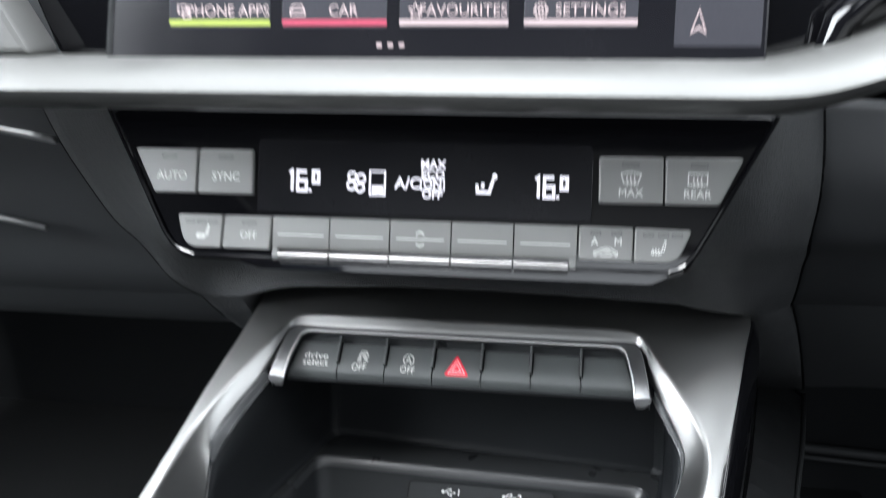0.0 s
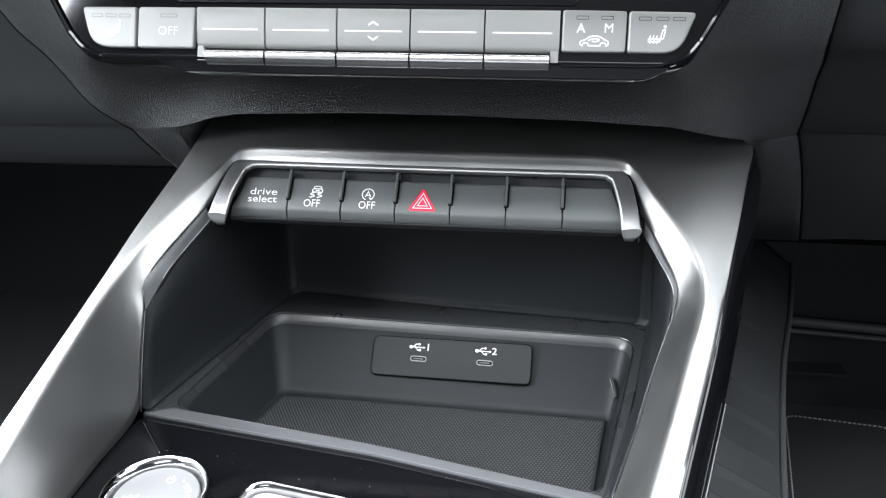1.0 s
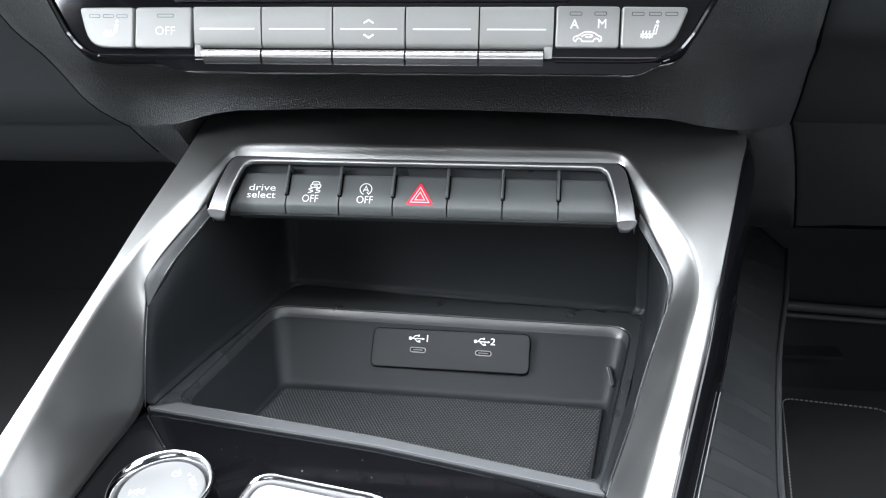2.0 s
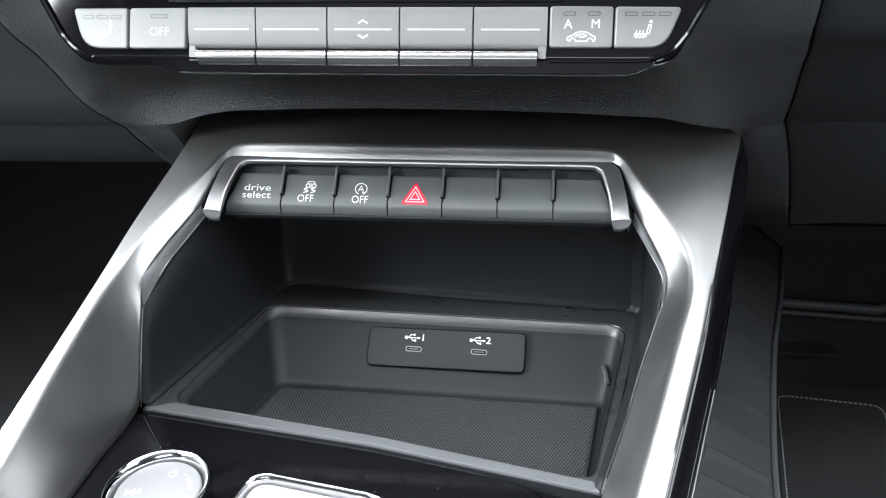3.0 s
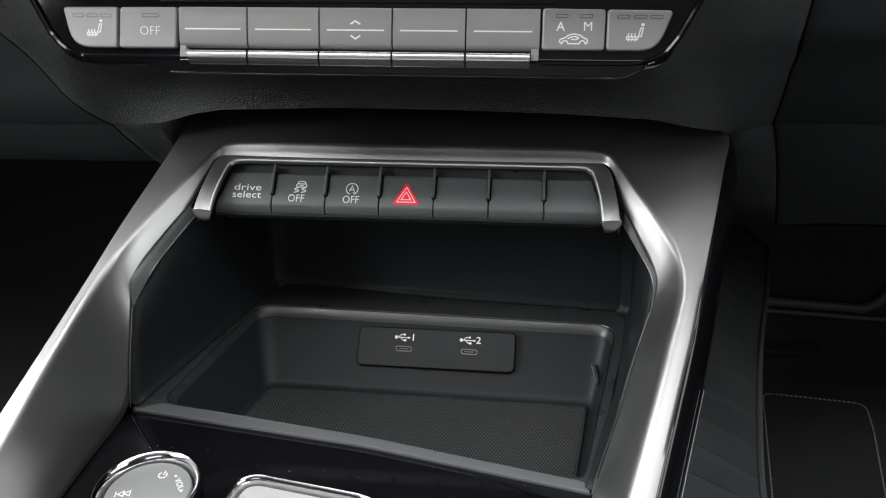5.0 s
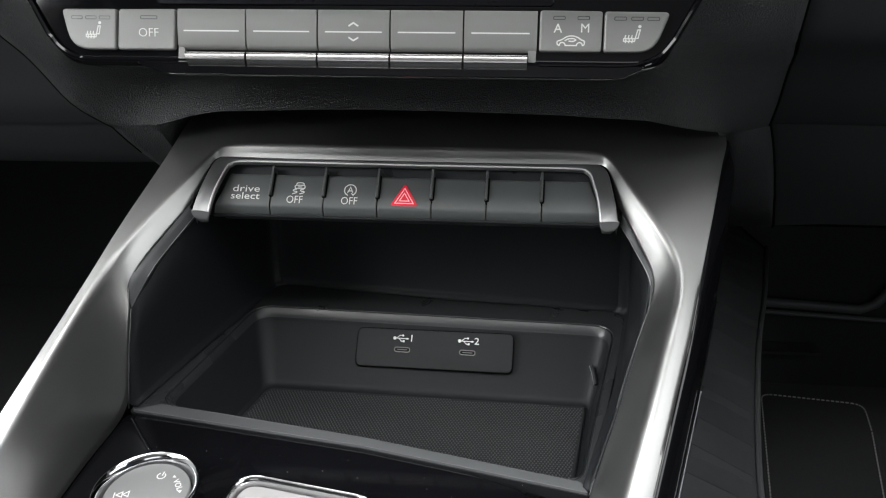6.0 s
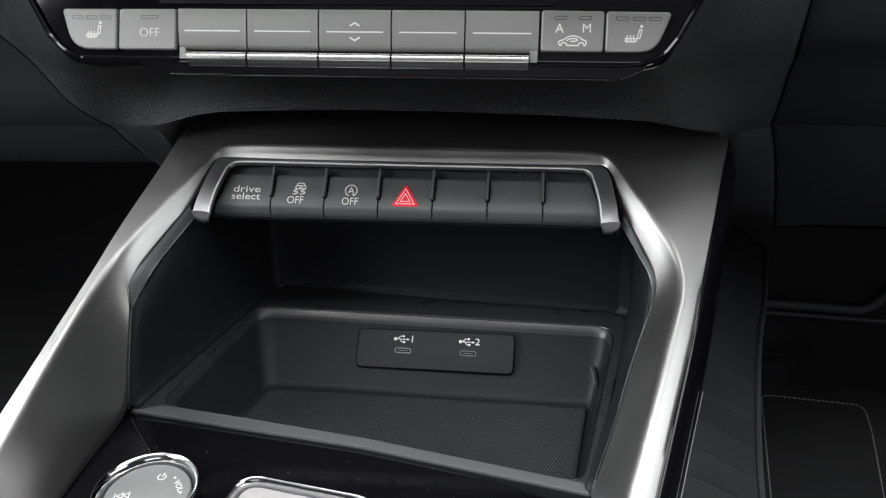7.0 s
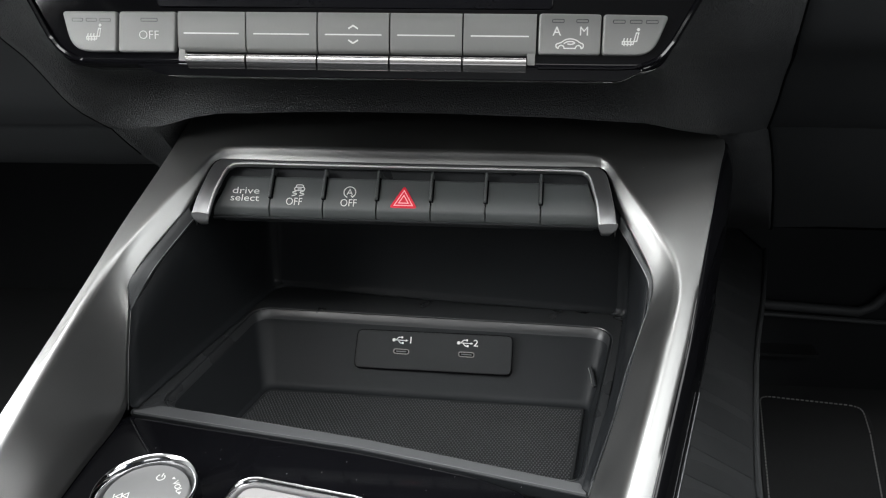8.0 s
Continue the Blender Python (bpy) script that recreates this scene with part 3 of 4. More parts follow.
for s in (-1, 1):
    prof = [(3.6, 0.62), (3.45, 0.25), (3.1, -0.5), (2.6, -1.3), (2.0, -2.1), (1.5, -2.9), (1.2, -4.0), (1.3, -6.0)]
    columns = []
    for f in (0.0, 0.06, 0.16, 0.35, 0.65, 0.84, 0.94, 1.0):
        tuck = max(0.0, abs(f - 0.5) - 0.34) / 0.16
        line = []
        for k, (v, zz) in enumerate(prof):
            u = max(0.0, k - 2) / (len(prof) - 3)
            out, inn = -101.4 + 3.0 * u ** 2, -92.6 - 1.6 * u ** 2
            line.append(SURROUND @ Vector((s * (out + (inn - out) * f) * MM, (v + 0.9 * u * tuck ** 2) * MM, (zz - 2.2 - 0.5 * tuck ** 2) * MM)))
        columns.append(line)
    part("end_cap", sheet(columns), LIP, strip_unit, thick=0.0006)
part("lower_edge", section(lambda v: (-95, 95), ((0.4, -6), (0.4, -3.6), (0.1, -3.4), (-0.3, -3.8), (-0.4, -6))), DARK, strip_unit)

buttons = []
for k in range(7):
    l, r = (k - 3.5) * 26.5 + 0.36, (k - 2.5) * 26.5 - 0.36
    lb, lt = (l, l) if k else (-94.8, -87.8)
    rb, rt = (r, r) if k < 6 else (95.4, 88.6)
    prof = ((21.2, -4.6), (21.0, -1.2), (20.4, -0.5), (19.2, -0.2), (12, -0.35), (5.0, -0.05), (3.9, -0.25), (3.2, -0.8), (0.9, -3.2), (0.6, -5.5))
    b = part("switch", section(lambda v: (slope(v, lb, lt), slope(v, rb, rt)), prof), SWITCH, strip_unit)
    buttons.append(b)
for k in range(6):
    x = (k - 2.5) * 26.5
    # solid black inlay instead of a shaded slot
    part("slot", plate(mm((x - 1.0, 8.8), (x + 1.25, 8.8), (x + 1.5, 21.4), (x - 0.8, 21.4)), -0.004, 0.00002, 0.0001, 0.0007, 3), GAP_SHADE, strip_unit, "black inlay painted as shade in the slot round the divider")
    part("divider", plate(mm((x - 0.85, 9.6), (x + 0.5, 9.6), (x + 0.75, 25.0), (x - 0.5, 25.0)), -0.005, 0.0016, 0.0004, 0.0005, 3), SWITCH, strip_unit)
top = 0.00008
writing("drive", 0.0050, -0.0788, 0.0127, top, buttons[0], bold=-0.00002, stretch=1.38)
writing("select", 0.0050, -0.0790, 0.0088, top, buttons[0], bold=-0.00002, stretch=1.26)
for b, x in ((buttons[1], -0.0541), (buttons[2], -0.0270)):
    writing("OFF", 0.0056, x, 0.0074, top, b, bold=-0.00004, stretch=0.85)


def print_on(name, bm, parent, mat=None):
    return part(name, bm, mat or PRINT, parent, flat=True)


def soft_path(pts):
    return [tuple(p.xy) for p in smooth_line([Vector((*p, 0)) for p in pts], 4)]


def lines(paths, width, z, h=0.00006):
    bm = bmesh.new()
    for pts, closed in paths:
        strip(pts, width, z, z + h, closed, bm)
    return bm


cx, cy = -52.0, 13.4
skid = lambda d: soft_path(mm((cx + d + 0.2, cy - 0.3), (cx + d - 1.4, cy - 0.7), (cx + d - 1.2, cy - 1.3), (cx + d + 0.3, cy - 1.6), (cx + d + 0.1, cy - 2.2), (cx + d - 1.9, cy - 2.8)))
print_on("symbol", lines([(soft_path(mm((cx - 2.3, cy + 0.1), (cx - 2.5, cy + 1.2), (cx - 1.9, cy + 1.9), (cx - 1.4, cy + 3.0), (cx + 1.4, cy + 3.0), (cx + 1.9, cy + 1.9), (cx + 2.5, cy + 1.2), (cx + 2.3, cy + 0.1))), True), (mm((cx - 1.9, cy + 1.8), (cx + 1.9, cy + 1.8)), False), (mm((cx - 1.0, cy + 0.9), (cx + 1.0, cy + 0.9)), False),
                          (skid(-1.7), False), (skid(1.9), False)], 0.0005, 0.00001), buttons[1])
cx, cy = -26.8, 13.2
print_on("symbol", lines([(arc(cx * MM, cy * MM, 0.0029, -60, 250, 26), False), (mm((cx - 1.3, cy - 1.3), (cx, cy + 1.6), (cx + 1.3, cy - 1.3)), False), (mm((cx - 0.8, cy - 0.4), (cx + 0.8, cy - 0.4)), False), (mm((cx + 0.6, cy - 1.6), (cx + 1.5, cy - 2.6), (cx + 2.2, cy - 1.7)), False)], 0.0005, 0.00001), buttons[2])
tri = lambda r: [(r * math.cos(radians(a)), 0.0096 + r * math.sin(radians(a))) for a in (90, 210, 330)]
bm = bmesh.new()
plate(tri(0.0080), -0.0003, 0.00004, 0.00002, 0.0010, 3, bm)
print_on("hazard_triangle", bm, buttons[3], RED)
bm = bmesh.new()
strip(tri(0.0052), 0.00042, 0.00004, 0.00012, True, bm)
strip(tri(0.0027), 0.00042, 0.00004, 0.00012, True, bm)
print_on("hazard_triangle_line", bm, buttons[3], PINK)

# ---- USB panel ----
USB = basis((0.00984, 0.02470, 0.40310), (0.9987, -0.05098, 0), (0.0373, 0.6770, 0.7350))
usb = thing("usb_panel", "dark plate with two USB sockets in the tray wall", "sockets", USB)
part("plate", plate(mm((-42.8, -8.1), (46.0, -6.4), (46.0, 15.2), (-42.8, 13.4)), -0.003, 0.0010, 0.0002, 0.0035, 6), PLATE, usb)
# black plate drawn as the shaded outline gap of the socket plate
part("gap", plate(mm((-43.3, -8.6), (46.5, -6.9), (46.5, 15.7), (-43.3, 13.9)), -0.003, 0.0005, 0.0001, 0.004, 6), GAP_SHADE, usb)
for x, y, digit in ((-16.6, 2.4, "1"), (20.6, 3.2, "2")):
    sock = part("usb_socket", strip(fillet([Vector(p) for p in mm((x - 4.3, y - 1.25), (x + 4.3, y - 1.25), (x + 4.3, y + 1.25), (x - 4.3, y + 1.25))], 0.00122, 6), 0.0005, 0.0004, 0.00115, True), NICKEL, usb, "metal USB-C socket")
    part("opening", plate(mm((x - 4.1, y - 1.05), (x + 4.1, y - 1.05), (x + 4.1, y + 1.05), (x - 4.1, y + 1.05)), 0.0006, 0.00108, 0.00001, 0.001, 6), GAP_SHADE, sock)
    part("tongue", plate(mm((x - 2.9, y - 0.3), (x + 2.9, y - 0.3), (x + 2.9, y + 0.3), (x - 2.9, y + 0.3)), 0.0006, 0.00118, 0.00005, 0.0001, 2), SWITCH, sock)
    sx, sy = x - 1.6, y + 6.4
    bm = lines([(mm((sx - 3.0, sy), (sx + 4.0, sy)), False), (mm((sx - 1.8, sy + 0.3), (sx - 0.4, sy + 1.7), (sx + 1.0, sy + 1.7)), False), (mm((sx - 0.6, sy - 0.3), (sx + 0.6, sy - 1.6), (sx + 1.8, sy - 1.6)), False)], 0.00042, 0.00102)
    plate(arc(sx * MM - 0.0032, sy * MM, 0.00095, 0, 330, 11), 0.0009, 0.00112, 0.00001, 0, 1, bm)
    plate(arc(sx * MM + 0.0014, sy * MM + 0.0017, 0.0006, 0, 330, 11), 0.0009, 0.00112, 0.00001, 0, 1, bm)
    plate(mm((sx + 1.4, sy - 2.1), (sx + 2.5, sy - 2.1), (sx + 2.5, sy - 1.0), (sx + 1.4, sy - 1.0)), 0.0009, 0.00112, 0.00001, 0, 1, bm)
    plate(mm((sx + 3.6, sy - 0.65), (sx + 5.0, sy), (sx + 3.6, sy + 0.65)), 0.0009, 0.00113, 0.00001, 0, 1, bm)
    print_on("usb_symbol", bm, usb)
    writing(digit, 0.0054, (x + 4.9) * MM, (y + 6.6) * MM, 0.00106, usb, bold=0.00002, stretch=1.1)
clip = thing("tray_clip", "small bright clip in the tray side wall", "clip")
lane = smooth_line([(0.0988, 0.0222, 0.4026), (0.0998, 0.0182, 0.4004), (0.1004, 0.0146, 0.3984), (0.1006, 0.0118, 0.3972)], 4)
part("clip_slot", tube([p + Vector((0.0008, 0, 0.0004)) for p in lane], 0.0010, 8), DARK, clip, "dark slot")
part("clip_loop", tube(lane, 0.00045, 6), SILVER, clip)

# ---- volume knob ----
KX, KY, KZ = -0.0932, -0.1096, GLOSS_Z
knob = thing("volume_knob", "round touch knob with a chrome ring on the gloss panel", "knob", pose(KX, KY, KZ, 0, 0, 12) @ Matrix.Diagonal((1.05, 1.05, 1, 1)))


def turned(prof, n=64):
    bm = bmesh.new()
    vs = [[bm.verts.new((r * math.cos(2 * math.pi * k / n), r * math.sin(2 * math.pi * k / n), z)) for k in range(n)] for r, z in prof]
    for p, q in zip(vs, vs[1:]):
        for k in range(n):
            bm.faces.new((p[k - 1], p[k], q[k], q[k - 1]))
    bm.faces.new(vs[-1])
    return bm


part("chrome_ring", turned([(0.0202, 0.0), (0.0202, 0.0085), (0.0201, 0.0094), (0.0198, 0.0099), (0.0194, 0.0100), (0.0188, 0.0096), (0.0181, 0.0086), (0.0174, 0.0070), (0.0169, 0.0052), (0.0166, 0.0036), (0.0160, 0.0034)]), CHROME, knob, "polished chrome ring")
cap = part("cap", turned([(0.0164, 0.0036), (0.0164, 0.0060), (0.0160, 0.0067), (0.0152, 0.0070), (0.008, 0.0069)]), CAP, knob, "grey touch cap")
z = 0.00705
print_on("power_symbol", lines([(arc(0.0041, 0.0083, 0.0016, 110, 400, 16), False), (mm((4.4, 8.4), (4.9, 10.5)), False)], 0.00045, z), cap)
bm = lines([(mm((-8.9, -1.5), (-11.2, -0.1), (-8.9, 1.3)), True), (mm((-6.5, -1.5), (-8.8, -0.1), (-6.5, 1.3)), True), (mm((-11.9, -1.5), (-11.9, 1.3)), False)], 0.0004, z)
print_on("skip_symbol", bm, cap)
w = writing("VOL", 0.0034, 0, 0, 0, cap)
w.matrix_local = pose(0.0114, 0.0024, z, 0, 0, -66)
print_on("volume_arrow", plate(mm((8.7, 6.9), (10.1, 6.6), (9.2, 8.0)), z - 0.0002, z + 0.00006, 0.00001, 0, 1), cap)
print_on("volume_arrow", plate(mm((12.0, -1.0), (13.5, -0.8), (13.0, -2.2)), z - 0.0002, z + 0.00006, 0.00001, 0, 1), cap)

# ---- gear selector surround ----
gear = thing("gear_selector_surround", "grey gear selector insert framed in chrome", "gear selector", pose(-0.0583, -0.0945, GLOSS_Z, 0, 0, -10.2))
outline = fillet(ccw([Vector(p) for p in mm((-1.2, 1.2), (-1.2, -91), (63, -91), (63, 1.2))]), 0.012, 8)
bm = bmesh.new()
rings(bm, [flat_at(inset(outline, d), z) for d, z in ((0, 0.0), (0.0001, 0.0050), (0.0005, 0.0058), (0.0011, 0.0061), (0.0017, 0.0057), (0.0023, 0.0046), (0.0029, 0.0026), (0.0033, 0.0006))], cap_last=False)
part("chrome_frame", bm, CHROME, gear, "polished chrome frame")
bm = bmesh.new()
rings(bm, [flat_at(inset(outline, d), z) for d, z in ((0.0036, 0.0), (0.0036, 0.0020), (0.0039, 0.0027), (0.0046, 0.0031))])
part("insert", bm, INSERT, gear, "light grey insert")

# ---- climate panel ----
CLIMATE = basis((0, -0.0405, 0.584), (1, 0, 0), (0, 0.31, 0.9507))
climate = thing("climate_panel", "gloss black climate control panel with grey keys and a lit display", "control panel", CLIMATE)
part("housing", plate(mm((-167, 69), (-131, 1.5), (-125, -2.6), (101, -2.6), (107, 0.5), (143, 69)), -0.020, -0.0022, 0.0014, [0.004, 0.018, 0.018, 0.016, 0.016, 0.004], 8), GLOSS, climate, "piano black housing")
bezel = [Vector(p) for p in mm((-165.6, 68), (-158.2, 54), (-137.0, 13.6), (-133.0, 7.2), (-128.6, 2.6), (-122.0, -0.2), (-114, -0.8), (-60, -0.8), (40, -0.8), (92, -0.8), (99.0, 0.0), (105.0, 2.8), (109.0, 7.4), (112.6, 13.6), (134, 54), (141.4, 68))]
part("bezel_edge", tube([Vector((p.x, p.y, -0.0016)) for p in smooth_line([Vector((*p, 0)) for p in bezel], 4)], 0.0012, 8), GLOSS, climate, "rounded gloss edge")
part("display_glass", plate(mm((-89.5, 20.2), (64.5, 20.2), (64.5, 54), (-89.5, 54)), -0.004, -0.0012, 0.0004, 0.002), GLASS, climate, "black display glass")
part("lower_lip", plate(mm((-101, -1.6), (-86, -6.2), (91, -6.2), (101, -1.2)), -0.012, 0.0, 0.0004, [0.001, 0.012, 0.010, 0.002], 8), GLOSS, climate, "gloss black lip under the toggles")
part("lip_notch", tube([Vector((x * MM, v * MM, 0.0001)) for x, v in ((59.6, -1.4), (90, -1.3), (95.5, -0.9), (98.2, 0.2))], 0.0006, 6), GLOSS, climate)


def key(name, poly, radius, label=""):
    return part(name, plate(mm(*poly), -0.004, 0.0, 0.0007, radius, 5), KEY, climate, label)


auto = key("key", ((-150.6, 48.9), (-140.2, 28.2), (-119.4, 28.2), (-119.0, 49.0)), [0.0014] * 4)
sync = key("key", ((-118.2, 49.0), (-118.6, 28.2), (-91.2, 28.2), (-91.8, 49.2)), 0.0014)
front = key("key", ((66.9, 49.4), (67.4, 29.0), (94.9, 29.2), (94.4, 49.6)), 0.0014)
rear = key("key", ((95.2, 49.6), (95.7, 29.2), (118.4, 29.4), (128.2, 50.0)), [0.0014, 0.0014, 0.0025, 0.0015])
heat_l = key("key", ((-128.0, 18.2), (-124.5, 2.8), (-106.3, 2.7), (-105.3, 18.3)), [0.0015, 0.009, 0.0014, 0.0014])
off = key("key", ((-104.6, 18.3), (-105.6, 2.7), (-82.4, 2.8), (-81.4, 18.4)), 0.0014)
airflow = key("key", ((59.4, 18.8), (59.4, 3.6), (82.7, 3.6), (82.7, 18.6)), 0.0014)
heat_r = key("key", ((83.4, 18.6), (83.4, 3.6), (102.0, 3.7), (107.6, 18.4)), [0.0014, 0.0014, 0.009, 0.0015])

edges = [-81.2, -53.8, -25.6, 2.6, 30.7, 58.8]
for k in range(5):
    l, r = edges[k] + 0.3, edges[k + 1] - 0.3
    prof = ((18.8, -4), (18.5, -0.6), (17.8, -0.05), (11.0, 0.15), (5.2, 0.0), (4.3, -0.35), (3.6, -1.0), (3.2, -2.2), (3.0, -5))
    tog = part("toggle", section(lambda v: (l, r), prof), KEY, climate)
    l2, r2 = (l + 2.6 if k == 0 else l + 0.1), (55.0 if k == 4 else r - 0.1)
    bar = ((2.3, -3), (2.3, 0.1), (2.2, 0.5), (1.9, 0.75), (1.4, 1.0), (0.8, 1.15), (0.1, 1.24), (-0.6, 1.28), (-0.9, 1.2), (-1.2, 1.0), (-2.6, 0.3), (-3.0, 0.2), (-3.3, -0.1), (-3.5, -0.7), (-3.5, -3))
    part("chrome_bar", section(lambda v: (l2 + (0.25 * (2.5 - v) if k == 0 else 0), r2), bar), SMOKE, tog, "polished chrome grip bar")
    if k in (0, 4):
        end = ((-80.9, 6.0), (-81.5, -2.6), (-77.2, -2.8), (-79.0, 6.0)) if k == 0 else ((55.4, 6.0), (55.4, -3.0), (58.4, -3.0), (58.4, 6.0))
        part("end_block", plate(mm(*end), -0.004, -0.0006, 0.0003, [0.0005, 0.0014, 0.0006, 0.0005], 4), KEY, tog, flat=True)
    c = (l + r) / 2
    print_on("line", lines([(mm((c - 11.0, 10.2), (c + 11.0, 10.2)), False)], 0.0005, 0.00016), tog)
    if k == 2:
        print_on("arrow", lines([(mm((c - 1.9, 12.4), (c, 13.6), (c + 1.9, 12.4)), False), (mm((c - 1.9, 8.2), (c, 7.0), (c + 1.9, 8.2)), False)], 0.0006, 0.00018), tog)


def slots(parent, xs, y, w=4.3, h=1.15):
    for x in xs:
        s = part("indicator", strip(fillet([Vector(p) for p in mm((x - w / 2, y - h / 2), (x + w / 2, y - h / 2), (x + w / 2, y + h / 2), (x - w / 2, y + h / 2))], 0.0003, 2), 0.0003, -0.0001, 0.00006, True), SLOT, parent)


slots(heat_l, (-121.6, -115.9, -110.3), 14.9)
slots(off, (-92.4,), 15.1, 6.6)
slots(airflow, (66.6, 75.6), 16.0)
slots(heat_r, (89.2, 95.4, 101.3), 15.9)
slots(auto, (-133.0,), 45.2, 7)
slots(sync, (-105.0,), 45.4, 7)
slots(front, (80.5,), 46.2, 7)
slots(rear, (109.5,), 46.4, 7)
ink = 0.00004
writing("OFF", 0.0048, -0.0927, 0.0092, ink, off, bold=-0.00008)
writing("AUTO", 0.0054, -0.1315, 0.0362, ink, auto)
writing("SYNC", 0.0054, -0.1048, 0.0362, ink, sync)
writing("MAX", 0.0050, 0.0808, 0.0338, ink, front)
writing("REAR", 0.0050, 0.1090, 0.0338, ink, rear)
writing("A", 0.0047, 0.0662, 0.0121, ink, airflow, bold=0.00003)
writing("M", 0.0047, 0.0763, 0.0122, ink, airflow)


def seat_symbol(x, y, parent):
    paths = [(mm((x - 4.4, y - 1.6), (x + 0.6, y - 1.6), (x + 0.9, y - 0.4), (x - 4.4, y - 0.4)), True), (mm((x + 0.9, y - 0.2), (x + 2.2, y - 0.2), (x + 3.0, y + 3.6), (x + 1.9, y + 3.6)), True)]
    paths += [(mm((x - 3.6 + 1.5 * k, y - 2.4), (x - 3.3 + 1.5 * k, y - 1.0), (x - 3.8 + 1.5 * k, y + 0.2), (x - 3.5 + 1.5 * k, y + 1.2)), False) for k in range(3)]
    paths = [([(x * MM + (px - x * MM) * 0.8, y * MM + (py - y * MM) * 0.8) for px, py in pts], c) for pts, c in paths]
    bm = lines(paths, 0.00042, ink)
    plate(arc(x * MM + 0.0022, y * MM + 0.0041, 0.0006, 0, 330, 11), 0, ink + 0.00006, 0.00001, 0, 1, bm)
    print_on("seat_symbol", bm, parent)


seat_symbol(-114.6, 8.8, heat_l)
seat_symbol(94.2, 9.0, heat_r)
x, y = 71.2, 7.2
car = soft_path(mm((x - 4.5, y - 1.2), (x - 5.1, y - 0.7), (x - 5.0, y + 0.3), (x - 3.4, y + 0.9), (x - 1.6, y + 2.0), (x + 0.4, y + 2.3), (x + 2.4, y + 1.8), (x + 3.8, y + 0.9), (x + 4.9, y + 0.4), (x + 5.0, y - 0.7), (x + 4.5, y - 1.2)))
wheel = lambda c: arc((x + c) * MM, (y - 1.2) * MM, 0.0011, 180, 0, 8)
car += wheel(3.2)[::-1] + wheel(-3.2)[::-1]
swirl = soft_path(mm((x - 2.3, y + 0.5), (x - 1.0, y + 1.2), (x + 0.8, y + 1.3), (x + 1.8, y + 0.8), (x + 0.6, y + 0.3), (x - 0.9, y + 0.4)))
print_on("car_symbol", lines([(car, True), (swirl, False)], 0.00045, ink), airflow)
for x, y, par, curved in ((80.8, 40.2, front, True), (109.0, 40.2, rear, False)):
    shape = mm((x - 3.0, y - 2.2), (x - 4.3, y + 2.0), (x, y + 3.0), (x + 4.3, y + 2.0), (x + 3.0, y - 2.2)) if curved else mm((x - 4.0, y - 2.2), (x - 4.0, y + 2.8), (x + 4.0, y + 2.8), (x + 4.0, y - 2.2))
    print_on("defrost_symbol", lines([(shape, True)] + [(mm((x - 1.6 + 1.6 * k, y - 3.0), (x - 1.3 + 1.6 * k, y - 1.6), (x - 1.9 + 1.6 * k, y - 0.2), (x - 1.6 + 1.6 * k, y + 1.2)), False) for k in range(3)], 0.0005, ink), par)

# what the display shows
lit = -0.0011
digit_paths = lambda x, y, s: [(mm((x - 5.6 * s, y + 3.4 * s), (x - 4.2 * s, y + 4.6 * s), (x - 4.2 * s, y - 4.6 * s)), False),
                               (mm((x + 2.6 * s, y + 4.4 * s), (x - 1.6 * s, y + 4.4 * s), (x - 1.6 * s, y - 4.4 * s), (x + 2.6 * s, y - 4.4 * s), (x + 2.6 * s, y + 0.2 * s), (x - 1.2 * s, y + 0.2 * s)), False),
                               (mm((x + 4.4 * s, y - 4.9 * s), (x + 4.4 * s, y - 3.6 * s)), False),
                               (mm((x + 5.8 * s, y - 0.6 * s), (x + 8.4 * s, y - 0.6 * s), (x + 8.4 * s, y + 4.4 * s), (x + 5.8 * s, y + 4.4 * s)), True)]
for x in (-68.6, 45.0):
    part("temperature", lines(digit_paths(x, 35.4, 1.0), 0.0014, lit), GLYPH, climate, "lit temperature 16.0", flat=True)
fan = [(arc((-42.3 + dx) * MM, (35.6 + dy) * MM, 0.0019, 0, 340, 12), True) for dx, dy in ((-1.9, 2.4), (2.2, 1.6), (1.8, -2.6), (-2.3, -1.6))]
part("fan_symbol", lines(fan, 0.0010, lit), GLYPH, climate, flat=True)
part("fan_bar", plate(mm((-35.0, 30.6), (-29.6, 30.6), (-29.6, 34.0), (-35.0, 34.0)), lit - 0.0002, lit + 0.00006, 0.00001, 0, 1), GLYPH, climate, flat=True)
part("fan_bar_frame", lines([(mm((-35.9, 29.9), (-28.9, 29.9), (-28.9, 40.6), (-35.9, 40.6)), True)], 0.0008, lit), GLYPH, climate, flat=True)
writing("A/C", 0.0072, -0.0183, 0.0353, lit, climate, GLYPH, bold=0.00012)
for t, y in (("MAX", 44.2), ("ECO", 39.8), ("ON", 35.2), ("OFF", 30.6)):
    writing(t, 0.0054, -0.0069, y * MM, lit, climate, GLYPH, bold=0.00012)
part("selection_frame", lines([(mm((-12.2, 32.8), (-1.6, 32.8), (-1.6, 37.6), (-12.2, 37.6)), True)], 0.0006, lit), GLYPH, climate, flat=True)
x, y = 17.0, 35.0
bm = lines([(mm((x - 3.6, y + 0.8), (x - 3.4, y - 2.6), (x + 2.0, y - 2.6), (x + 3.6, y + 3.2)), False), (mm((x - 0.8, y + 1.6), (x - 1.2, y - 0.6)), False)], 0.0014, lit)
plate(arc((x + 4.2) * MM, (y + 4.6) * MM, 0.0012, 0, 330, 11), lit - 0.0002, lit + 0.00006, 0.00001, 0, 1, bm)
